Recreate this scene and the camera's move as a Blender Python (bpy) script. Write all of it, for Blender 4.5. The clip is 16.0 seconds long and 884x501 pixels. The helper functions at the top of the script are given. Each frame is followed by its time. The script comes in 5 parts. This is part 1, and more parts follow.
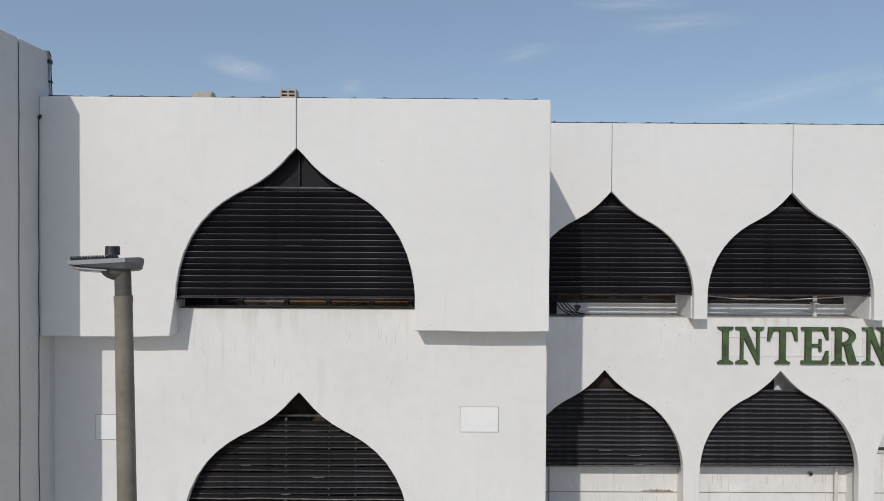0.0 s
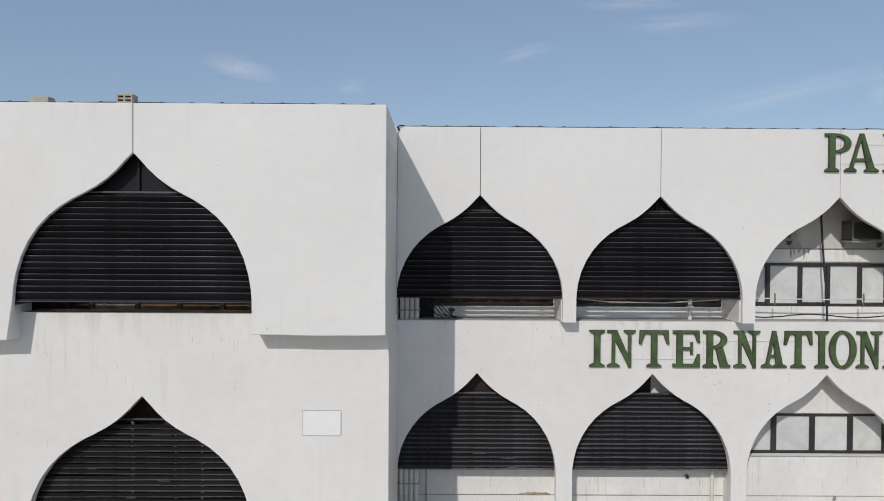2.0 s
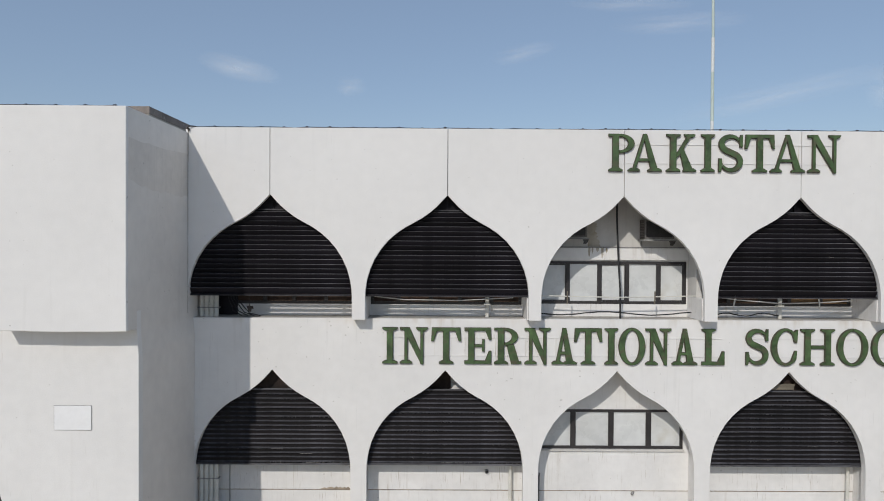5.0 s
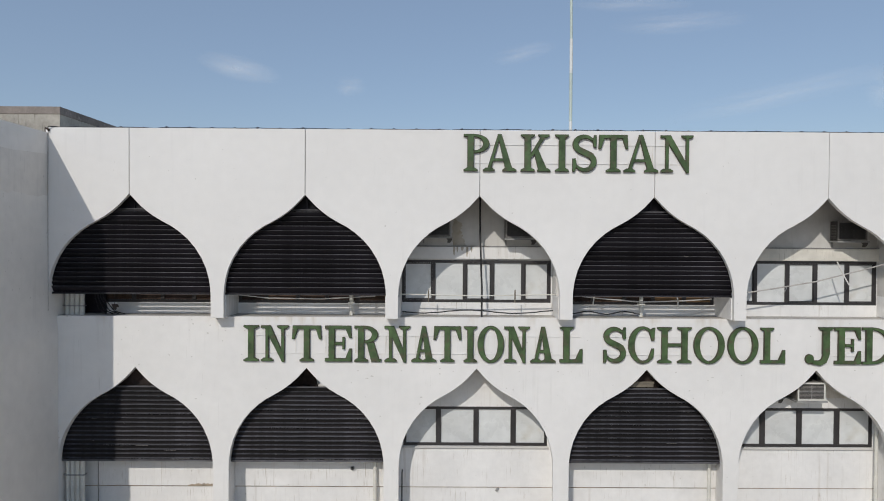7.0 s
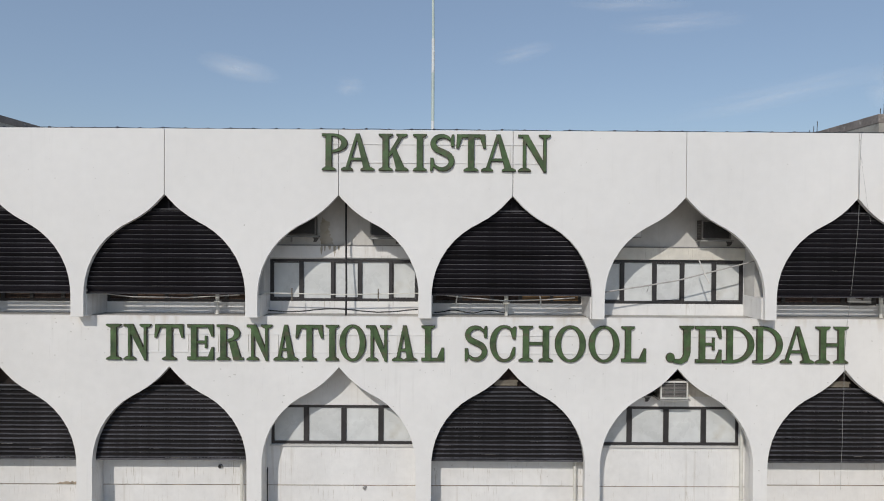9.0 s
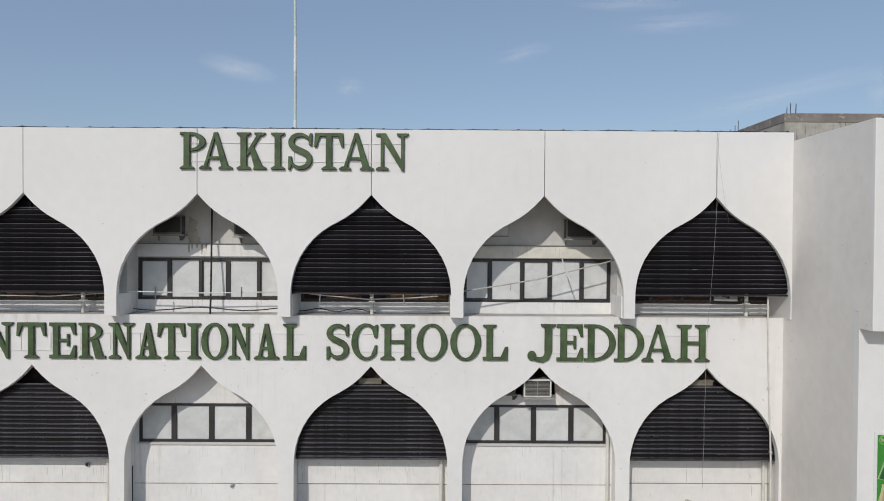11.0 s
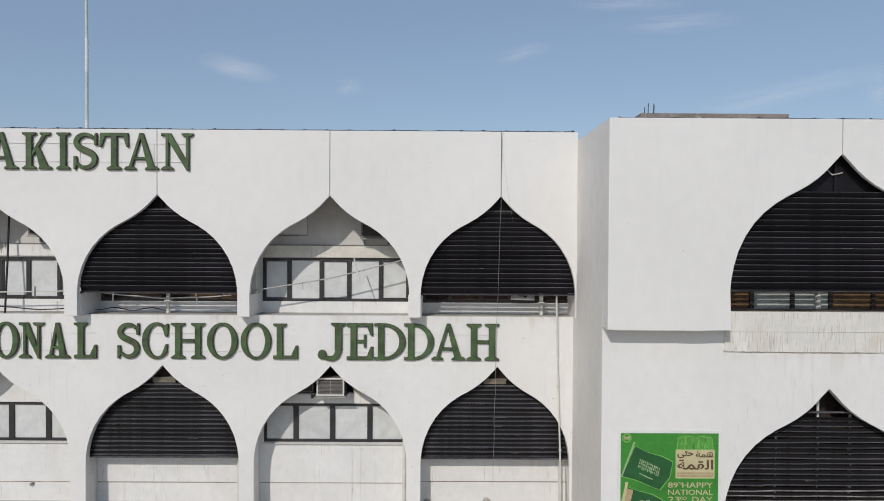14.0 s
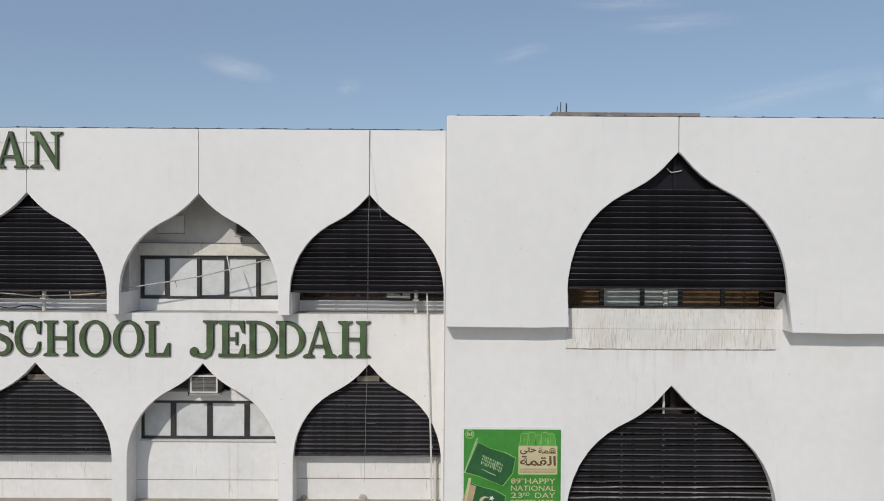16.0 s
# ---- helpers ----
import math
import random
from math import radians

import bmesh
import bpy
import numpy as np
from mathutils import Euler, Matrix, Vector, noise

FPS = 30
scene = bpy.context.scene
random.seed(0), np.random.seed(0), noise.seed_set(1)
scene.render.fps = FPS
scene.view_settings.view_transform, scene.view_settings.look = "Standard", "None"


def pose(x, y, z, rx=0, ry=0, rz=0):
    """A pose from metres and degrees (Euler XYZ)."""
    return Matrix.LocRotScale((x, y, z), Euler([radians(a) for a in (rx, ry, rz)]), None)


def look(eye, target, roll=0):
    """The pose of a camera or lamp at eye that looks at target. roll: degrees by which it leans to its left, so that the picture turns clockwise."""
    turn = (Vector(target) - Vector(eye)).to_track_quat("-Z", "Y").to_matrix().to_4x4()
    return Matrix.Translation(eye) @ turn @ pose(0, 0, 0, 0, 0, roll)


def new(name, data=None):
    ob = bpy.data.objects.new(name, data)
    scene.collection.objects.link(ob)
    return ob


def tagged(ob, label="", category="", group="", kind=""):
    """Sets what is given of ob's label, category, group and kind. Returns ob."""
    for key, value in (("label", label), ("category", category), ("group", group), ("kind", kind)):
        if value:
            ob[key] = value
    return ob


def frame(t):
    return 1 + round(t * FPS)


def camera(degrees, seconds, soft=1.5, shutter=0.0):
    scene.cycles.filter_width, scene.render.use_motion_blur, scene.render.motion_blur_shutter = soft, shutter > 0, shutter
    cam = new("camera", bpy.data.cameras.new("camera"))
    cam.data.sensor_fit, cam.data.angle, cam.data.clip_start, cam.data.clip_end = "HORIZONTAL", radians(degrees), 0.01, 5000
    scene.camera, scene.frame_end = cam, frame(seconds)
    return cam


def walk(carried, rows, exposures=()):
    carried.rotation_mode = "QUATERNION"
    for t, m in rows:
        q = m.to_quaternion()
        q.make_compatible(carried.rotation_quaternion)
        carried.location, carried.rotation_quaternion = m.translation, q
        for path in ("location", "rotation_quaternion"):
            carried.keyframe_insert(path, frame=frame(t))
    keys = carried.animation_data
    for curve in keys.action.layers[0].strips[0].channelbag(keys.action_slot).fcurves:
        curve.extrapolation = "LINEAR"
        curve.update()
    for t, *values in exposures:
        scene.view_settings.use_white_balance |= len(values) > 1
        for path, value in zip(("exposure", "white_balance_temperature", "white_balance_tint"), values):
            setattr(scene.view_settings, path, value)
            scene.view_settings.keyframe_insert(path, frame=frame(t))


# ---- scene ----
# ---- camera ----
PATH = [
    (0.0, -3.629, -13.791, 6.083), (0.5, -2.974, -13.794, 6.100), (1.0, -2.291, -13.809, 6.122),
    (1.5, -1.578, -13.826, 6.146), (2.0, -0.867, -13.836, 6.174), (2.5, -0.149, -13.858, 6.192),
    (3.0, 0.579, -13.891, 6.200), (3.5, 1.328, -13.936, 6.193), (4.0, 2.092, -13.977, 6.181),
    (6.5, 5.957, -14.246, 6.168), (7.0, 6.730, -14.268, 6.168), (7.5, 7.497, -14.290, 6.170),
    (8.0, 8.265, -14.312, 6.170), (8.5, 9.042, -14.332, 6.167), (9.0, 9.815, -14.343, 6.164),
    (11.5, 13.697, -14.411, 6.149), (12.0, 14.482, -14.439, 6.149), (12.5, 15.269, -14.461, 6.153),
    (13.0, 16.061, -14.475, 6.162), (13.5, 16.852, -14.481, 6.169), (14.0, 17.642, -14.483, 6.163),
    (14.5, 18.425, -14.493, 6.153), (15.0, 19.200, -14.512, 6.142), (15.5, 19.830, -14.534, 6.138),
    (16.0, 20.561, -14.568, 6.132),
]
cam = camera(68, 16.0, soft=1.0)
walk(cam, [(t, look((x, y, z), (x + 0.0095, y + 2.0, z - 0.0285), 0.35)) for t, x, y, z in PATH], [(0, 0.0), (16, 0.0)])

# ---- sky and sun ----
SUN = Vector((-0.408, -1.0, 0.765)).normalized()
world = bpy.data.worlds.new("world")
scene.world = world
world.use_nodes = True
sky = world.node_tree.nodes.new("ShaderNodeTexSky")
sky.sky_type, sky.sun_disc = "NISHITA", False
sky.sun_elevation, sky.sun_rotation = math.asin(SUN.z), radians(202.2)
sky.air_density, sky.dust_density, sky.ozone_density = 1.0, 0.8, 1.5
haze = world.node_tree.nodes.new("ShaderNodeMix")
haze.data_type = "RGBA"
haze.inputs["Factor"].default_value, haze.inputs["B"].default_value = 0.42, (3.04, 3.97, 5.5, 1)
world.node_tree.links.new(sky.outputs[0], haze.inputs["A"])
world.node_tree.links.new(haze.outputs["Result"], world.node_tree.nodes["Background"].inputs[0])
world.node_tree.nodes["Background"].inputs[1].default_value = 0.1
sun = new("sun", bpy.data.lights.new("sun", "SUN"))
sun.data.energy, sun.data.angle, sun.data.color = 2.1, radians(0.6), (1.0, 0.945, 0.868)
sun.matrix_world = look(SUN * 60, (0, 0, 0))


# ---- materials ----
def mat(name, base, rough=0.6, metal=0.0, vary=0.12, scale=0.8, fine=14.0, bump=0.15, bump_scale=60.0,
        stain=None, streak=0.0, low=0.55, random_tone=0.0, wear=None, wear_at=0.62, coat=0.0, dense=0.0, gloss=0.5, under=None, rinse=None, rinse_amt=0.42, drip=(58, 58, 2.0), wear_scale=4.5, wear_soft=0.08):
    """Two scales of tone, fine relief, and optional vertical streaks and worn patches."""
    m = bpy.data.materials.new(name)
    m.use_nodes = True
    nt, n, l = m.node_tree, m.node_tree.nodes, m.node_tree.links
    b = n["Principled BSDF"]
    b.inputs["Roughness"].default_value, b.inputs["Metallic"].default_value = rough, metal
    b.inputs["Coat Weight"].default_value, b.inputs["Specular IOR Level"].default_value = coat, gloss
    co = n.new("ShaderNodeTexCoord")

    def tex(s, detail=5.0, stretch=None):
        t = n.new("ShaderNodeTexNoise")
        t.inputs["Scale"].default_value, t.inputs["Detail"].default_value = s, detail
        src = co.outputs["Object"]
        if stretch:
            mp = n.new("ShaderNodeMapping")
            mp.inputs["Scale"].default_value = stretch
            l.new(src, mp.inputs[0])
            src = mp.outputs[0]
        l.new(src, t.inputs["Vector"])
        return t.outputs[0]

    def ramp(src, a, c, lo=0.0, hi=1.0):
        r = n.new("ShaderNodeMapRange")
        r.inputs[1].default_value, r.inputs[2].default_value = a, c
        r.inputs[3].default_value, r.inputs[4].default_value = lo, hi
        l.new(src, r.inputs[0])
        return r.outputs[0]

    def math_node(op, a, c):
        k = n.new("ShaderNodeMath")
        k.operation = op
        for i, v in enumerate((a, c)):
            if hasattr(v, "links"):
                l.new(v, k.inputs[i])
            else:
                k.inputs[i].default_value = v
        return k.outputs[0]

    tone = math_node("ADD", ramp(tex(scale), 0.3, 0.7, -vary, vary), ramp(tex(fine), 0.3, 0.7, -vary / 2, vary / 2))
    if random_tone:
        info = n.new("ShaderNodeObjectInfo")
        tone = math_node("ADD", tone, ramp(info.outputs["Random"], 0, 1, -random_tone, random_tone))
    tone = math_node("ADD", tone, 1.0)
    hsv = n.new("ShaderNodeHueSaturation")
    hsv.inputs["Color"].default_value = (*base, 1)
    l.new(tone, hsv.inputs["Value"])
    col = hsv.outputs[0]

    def mix(col, other, fac):
        x = n.new("ShaderNodeMix")
        x.data_type = "RGBA"
        l.new(fac, x.inputs["Factor"])
        l.new(col, x.inputs["A"])
        x.inputs["B"].default_value = (*other, 1)
        return x.outputs["Result"]

    if streak:
        f = math_node("MULTIPLY", ramp(tex(1.0, 4.0, (9, 9, 0.45)), 0.56, 0.78), ramp(tex(0.55, 3.0), 0.45, 0.68))
        thin = math_node("MULTIPLY", ramp(tex(1.0, 3.0, drip), 0.65 - dense, 0.73 - dense), ramp(tex(1.7, 4.0), 0.5 - dense * 2, 0.66 - dense * 2))
        long = math_node("MULTIPLY", ramp(tex(1.0, 4.0, (drip[0] * 0.7, drip[1] * 0.7, drip[2] * 0.3)), 0.67 - dense, 0.76 - dense), ramp(tex(2.3, 4.0), 0.5 - dense, 0.66 - dense))
        thin = math_node("MAXIMUM", thin, math_node("MULTIPLY", long, 0.8))
        f = math_node("ADD", math_node("MULTIPLY", f, streak), math_node("MULTIPLY", thin, min(1.0, streak * 1.3)))
        f = math_node("MINIMUM", f, 0.85)
        if under or rinse:
            sep = n.new("ShaderNodeSeparateXYZ")
            l.new(co.outputs["Object"], sep.inputs[0])
        if under:
            d = math_node("ABSOLUTE", math_node("SUBTRACT", sep.outputs["X"], under), 0.0)
            f = math_node("MULTIPLY", f, ramp(d, 1.7, 2.5, 1.25, 0.2))
        if rinse:
            # rusty rinsings that ran down from the sill, in fingers of uneven length
            run = math_node("ADD", math_node("MULTIPLY", math_node("SUBTRACT", rinse, sep.outputs["Z"]), -1.6 if under else -3.2), ramp(tex(1.0, 4.0, (7, 7, 0.5)), 0.35, 0.7, 0.0, 1.15))
            run = math_node("MULTIPLY", ramp(run, 0.0, 0.9, 0, rinse_amt), ramp(d, 1.7, 2.1, 1.0, 0.0) if under else ramp(tex(1.1, 3.0), 0.46, 0.6))
            col = mix(col, (0.5, 0.42, 0.31), run)
        col = mix(col, stain or (0.22, 0.2, 0.17), f)
        specks = ramp(tex(17.0, 0.0), 0.855, 0.87, 0, 0.4)
        col = mix(col, (0.3, 0.28, 0.24), specks)
    if wear:
        col = mix(col, wear, ramp(tex(wear_scale, 8.0), wear_at, wear_at + wear_soft, 0, 0.85))
    l.new(col, b.inputs["Base Color"])
    l.new(ramp(tex(fine * 0.7), 0.3, 0.7, max(0.05, rough - 0.08), min(1, rough + 0.08)), b.inputs["Roughness"])
    if bump:
        bp = n.new("ShaderNodeBump")
        bp.inputs["Strength"].default_value, bp.inputs["Distance"].default_value = bump, 0.01
        l.new(math_node("ADD", tex(bump_scale, 4.0), math_node("MULTIPLY", tex(3.0, 3.0), 2.0)), bp.inputs["Height"])
        l.new(bp.outputs[0], b.inputs["Normal"])
    return m


WHITE = mat("white_painted_plaster", (0.78, 0.768, 0.75), 0.75, vary=0.035, scale=0.35, fine=4.0, bump=0.25, streak=0.10)
ENAMEL = mat("white_enamel", (0.86, 0.86, 0.86), 0.4, vary=0.04, scale=2.0, fine=12, bump=0.08)
WHITE_LOW = mat("streaked_white_plaster", (0.78, 0.768, 0.75), 0.75, vary=0.04, scale=0.5, fine=5.0, bump=0.25, streak=0.2, rinse=4.46, rinse_amt=0.4)
WHITE_DIRTY = mat("dirty_white_plaster", (0.74, 0.72, 0.68), 0.8, vary=0.08, scale=1.5, fine=9.0, bump=0.35, streak=0.42, dense=0.085, stain=(0.3, 0.26, 0.2), drip=(74, 74, 3.6), wear=(0.62, 0.57, 0.48), wear_at=0.52, wear_soft=0.3, wear_scale=2.0)
WHITE_IN = mat("inner_white_plaster", (0.775, 0.765, 0.75), 0.75, vary=0.06, scale=1.1, fine=7.0, bump=0.25, streak=0.48, dense=0.03,
               stain=(0.3, 0.24, 0.16))
WHITE_STAINED = mat("water_stained_plaster", (0.72, 0.69, 0.62), 0.8, vary=0.12, scale=1.4, fine=6.0, bump=0.35, streak=0.5, dense=0.03, stain=(0.25, 0.2, 0.13))
WHITE_LOW_A = mat("streaked_white_plaster_wing", (0.78, 0.768, 0.75), 0.75, vary=0.04, scale=0.5, fine=5.0, bump=0.25, streak=0.4, dense=0.0, under=-6.03, rinse=4.87, rinse_amt=0.26, stain=(0.26, 0.22, 0.17), drip=(46, 46, 3.0))
WHITE_LOW_B = mat("streaked_white_plaster_far_wing", (0.78, 0.768, 0.75), 0.75, vary=0.04, scale=0.5, fine=5.0, bump=0.25, streak=0.3, dense=0.025, under=24.89, rinse=4.3, rinse_amt=0.3, stain=(0.3, 0.26, 0.2), drip=(50, 50, 2.4))
# grey that puts shade and grime on inner lintels and piers; plain on sills
GREY_SHADE = mat("grey_shade_plaster", (0.6, 0.585, 0.56), 0.8, vary=0.1, scale=1.2, fine=6.0, bump=0.3, streak=0.4, stain=(0.3, 0.26, 0.2))
CEIL_DIM = mat("bay_dimming_plaster", (0.13, 0.122, 0.11), 0.9, vary=0.25, scale=1.2, fine=7, bump=0.4)
LEDGE_DIRT = mat("dusty_floor_screed", (0.42, 0.4, 0.37), 0.9, vary=0.2, scale=1.5, fine=9, bump=0.4)
CRUST = mat("rusty_plaster_crust", (0.36, 0.3, 0.23), 0.9, vary=0.45, scale=4, fine=18, bump=0.5)
GRIME = mat("grimy_ledge_top", (0.2, 0.17, 0.135), 0.9, vary=0.4, scale=3, fine=14, bump=0.5)
# warm tint in the paint offsets the blue shade on the side walls
WHITE_SIDE = mat("warmed_side_plaster", (0.775, 0.742, 0.7), 0.78, vary=0.05, scale=0.5, fine=4.0, bump=0.25, streak=0.14)
RUST_STAINED = mat("rust_stained_plaster", (0.74, 0.71, 0.65), 0.8, vary=0.12, scale=1.8, fine=8.0, bump=0.35, streak=0.6, stain=(0.3, 0.22, 0.13), wear=(0.42, 0.34, 0.22), wear_at=0.5, wear_soft=0.3, wear_scale=2.5)
STAIN_PATCH = mat("stained_grey_plaster", (0.5, 0.46, 0.4), 0.8, vary=0.15, scale=2.0, fine=8.0, bump=0.4, streak=0.6, stain=(0.26, 0.2, 0.12), wear=(0.33, 0.28, 0.19), wear_at=0.42, wear_soft=0.25, wear_scale=3.0)
PATCH = mat("browner_plaster", (0.725, 0.685, 0.635), 0.8, vary=0.08, scale=0.8, fine=6.0, bump=0.3, streak=0.3)
SLAT = mat("black_painted_steel", (0.0134, 0.0120, 0.0158), 0.55, vary=0.3, scale=1.2, fine=20, bump=0.1, random_tone=0.35, gloss=0.2)
# lighter grey puts the sun on slat lips and edges into the colour
LIT_LIP = mat("lit_dusty_lip", (0.054, 0.054, 0.061), 0.65, vary=0.6, scale=1.6, fine=10, bump=0.2, random_tone=0.35, gloss=0.3)
# darker than SLAT: the shade on the slat faces is in this colour
SLAT_LOW = mat("shaded_brown_black_steel", (0.0078, 0.0064, 0.0074), 0.55, vary=0.35, scale=1.5, fine=18, bump=0.12, random_tone=0.4, gloss=0.25)
# pale steel colour that stands in for glints along the slats
GLINT = mat("glint_steel", (0.2, 0.19, 0.18), 0.5, vary=0.7, scale=2.5, fine=30, bump=0.1)
LIT_DUST = mat("lit_dusty_steel", (0.072, 0.071, 0.077), 0.65, vary=0.7, scale=1.3, fine=9, bump=0.2, random_tone=0.4, gloss=0.3)
FRAME = mat("dark_bronze_frame", (0.034, 0.031, 0.032), 0.45, vary=0.25, scale=3, fine=30, bump=0.08)
FROST = mat("whitewashed_glass", (0.67, 0.685, 0.68), 0.3, vary=0.08, scale=1.2, fine=5, bump=0.04, random_tone=0.07, coat=0.25, wear=(0.5, 0.46, 0.37), wear_at=0.62, wear_scale=1.4, wear_soft=0.25)
CURTAIN = mat("brown_curtain", (0.175, 0.105, 0.052), 0.8, vary=0.35, scale=4, fine=18, bump=0.4, random_tone=0.35)
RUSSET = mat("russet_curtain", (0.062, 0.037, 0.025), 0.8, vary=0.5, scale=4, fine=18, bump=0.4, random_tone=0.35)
BROWN_DIM = mat("brown_curtain_and_shade", (0.035, 0.021, 0.017), 0.8, vary=0.5, scale=3, fine=14, bump=0.4, random_tone=0.4)
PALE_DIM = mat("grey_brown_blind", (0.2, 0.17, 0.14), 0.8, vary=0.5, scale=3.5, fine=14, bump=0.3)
PALE = mat("pale_curtain", (0.5, 0.53, 0.5), 0.7, vary=0.15, scale=3, fine=16, bump=0.3, random_tone=0.1)
GREEN = mat("weathered_green_paint", (0.058, 0.105, 0.038), 0.6, vary=0.42, scale=3.1, fine=14, bump=0.35,
            wear=(0.085, 0.072, 0.045), wear_at=0.53, wear_scale=7.0, wear_soft=0.14)
GREEN_EDGE = mat("rusty_green_edge", (0.07, 0.068, 0.042), 0.75, vary=0.3, scale=5, fine=25, bump=0.4)
RAIL = mat("faded_rail", (0.62, 0.6, 0.57), 0.6, vary=0.12, scale=5, fine=30, bump=0.1)
ROD = mat("weathered_grey_rod", (0.42, 0.4, 0.38), 0.6, vary=0.2, scale=5, fine=30, bump=0.1)
PIPE = mat("white_plastic_pipe", (0.66, 0.65, 0.6), 0.45, vary=0.1, scale=3, fine=20, bump=0.05)
CABLE = mat("black_cable", (0.015, 0.015, 0.017), 0.55, vary=0.2, scale=5, fine=40, bump=0.05)
CABLE_GREY = mat("grey_cable", (0.3, 0.3, 0.29), 0.6, vary=0.15, scale=5, fine=40, bump=0.05)
BULB = mat("dark_bulb", (0.03, 0.033, 0.045), 0.7, vary=0.3, scale=9, fine=40, bump=0.0)
CONCRETE = mat("grey_concrete", (0.4, 0.375, 0.33), 0.85, vary=0.22, scale=0.9, fine=8, bump=0.5, streak=0.75, dense=0.05, drip=(9, 9, 0.8),
               stain=(0.12, 0.11, 0.1))
GREY_WALL = mat("grey_painted_wall", (0.66, 0.645, 0.63), 0.75, vary=0.05, scale=0.5, fine=5, bump=0.25, streak=0.12)
BLOCK = mat("concrete_block", (0.42, 0.39, 0.34), 0.9, vary=0.15, scale=6, fine=30, bump=0.5)
POLE = mat("grey_green_pole_paint", (0.215, 0.19, 0.155), 0.6, vary=0.2, scale=2.5, fine=22, bump=0.2,
           wear=(0.17, 0.13, 0.09), wear_at=0.66)
LAMP = mat("grey_cast_aluminium", (0.15, 0.148, 0.15), 0.5, metal=0.3, vary=0.15, scale=6, fine=40, bump=0.1)
RIM = mat("bare_aluminium_rim", (0.36, 0.36, 0.37), 0.45, metal=0.4, vary=0.1, scale=6, fine=40, bump=0.05)
LAMP_FIN = mat("dark_cooling_fins", (0.05, 0.05, 0.052), 0.55, metal=0.3, vary=0.15, scale=6, fine=40, bump=0.1)
NECK = mat("dark_pole_top", (0.1, 0.09, 0.077), 0.6, vary=0.2, scale=4, fine=25, bump=0.25)
LENS = mat("lamp_lens", (0.42, 0.42, 0.43), 0.15, vary=0.05, scale=8, fine=40, bump=0.0)
ACBODY = mat("dusty_ac_casing", (0.22, 0.205, 0.19), 0.6, vary=0.2, scale=5, fine=25, bump=0.15)
ACDARK = mat("dark_ac_casing", (0.075, 0.068, 0.062), 0.6, vary=0.3, scale=5, fine=25, bump=0.15)
ACRIM = mat("grey_ac_rim", (0.17, 0.16, 0.15), 0.6, vary=0.25, scale=5, fine=25, bump=0.15)
ACGRILLE = mat("ac_grille", (0.035, 0.033, 0.032), 0.55, vary=0.2, scale=8, fine=40, bump=0.1)
# beige set darker, holding the arch's shade on the boxes over the shutters
BEIGE = mat("beige_metal", (0.17, 0.148, 0.115), 0.6, vary=0.2, scale=5, fine=25, bump=0.15)
STEEL = mat("rusty_rebar", (0.06, 0.045, 0.038), 0.8, vary=0.25, scale=20, fine=60, bump=0.3)
POLE_GREEN = mat("pale_green_pole_paint", (0.52, 0.6, 0.55), 0.45, vary=0.1, scale=4, fine=20, bump=0.05)
CONCRETE_OLD = mat("weathered_slab_edge", (0.23, 0.2, 0.18), 0.9, vary=0.25, scale=1.2, fine=9, bump=0.5, streak=0.6, stain=(0.09, 0.08, 0.075), wear=(0.4, 0.37, 0.33), wear_at=0.6)
GALV = mat("pale_pole_paint", (0.7, 0.72, 0.7), 0.45, vary=0.08, scale=4, fine=20, bump=0.05)
GROOVE = mat("joint_sealant", (0.27, 0.26, 0.255), 0.9, vary=0.15, scale=5, fine=30, bump=0.2)
JOINT = mat("rust_stained_joint", (0.33, 0.27, 0.21), 0.9, vary=0.5, scale=2.2, fine=14, bump=0.3, wear=(0.3, 0.16, 0.09), wear_at=0.6, wear_scale=1.6)
SAND = mat("sandy_asphalt", (0.375, 0.33, 0.268), 0.9, vary=0.2, scale=0.3, fine=6, bump=0.5, bump_scale=90)
ROOF = mat("roof_screed", (0.42, 0.4, 0.36), 0.9, vary=0.15, scale=0.5, fine=6, bump=0.4)
P_GREEN = mat("poster_green", (0.045, 0.235, 0.032), 0.45, vary=0.18, scale=1.0, fine=12, bump=0.05)
P_DARK = mat("poster_dark_green", (0.018, 0.1, 0.03), 0.45, vary=0.2, scale=2.5, fine=12, bump=0.05)
P_CREAM = mat("poster_cream", (0.55, 0.49, 0.29), 0.5, vary=0.08, scale=4, fine=20, bump=0.05)
P_WHITE = mat("poster_white", (0.75, 0.75, 0.73), 0.5, vary=0.05, scale=3, fine=20, bump=0.05)
P_BROWN = mat("poster_brown", (0.11, 0.06, 0.035), 0.5, vary=0.1, scale=6, fine=20, bump=0.05)
P_PALE = mat("poster_pale_green", (0.3, 0.42, 0.22), 0.5, vary=0.15, scale=4, fine=20, bump=0.05)
P_MID = mat("poster_mid_green", (0.085, 0.31, 0.05), 0.5, vary=0.15, scale=3, fine=16, bump=0.05)
P_TAN = mat("poster_tan", (0.42, 0.33, 0.19), 0.5, vary=0.1, scale=5, fine=20, bump=0.05)
P_LIME = mat("poster_lime", (0.19, 0.45, 0.1), 0.5, vary=0.1, scale=4, fine=20, bump=0.05)

# ---- building helpers ----
BASE = {}


def thing(name, at=(0, 0, 0), label="", category="", group="", kind=""):
    ob = new(name)
    ob.empty_display_size = 0.1
    ob.location = at
    BASE[ob] = Vector(at)
    return tagged(ob, label, category, group, kind)


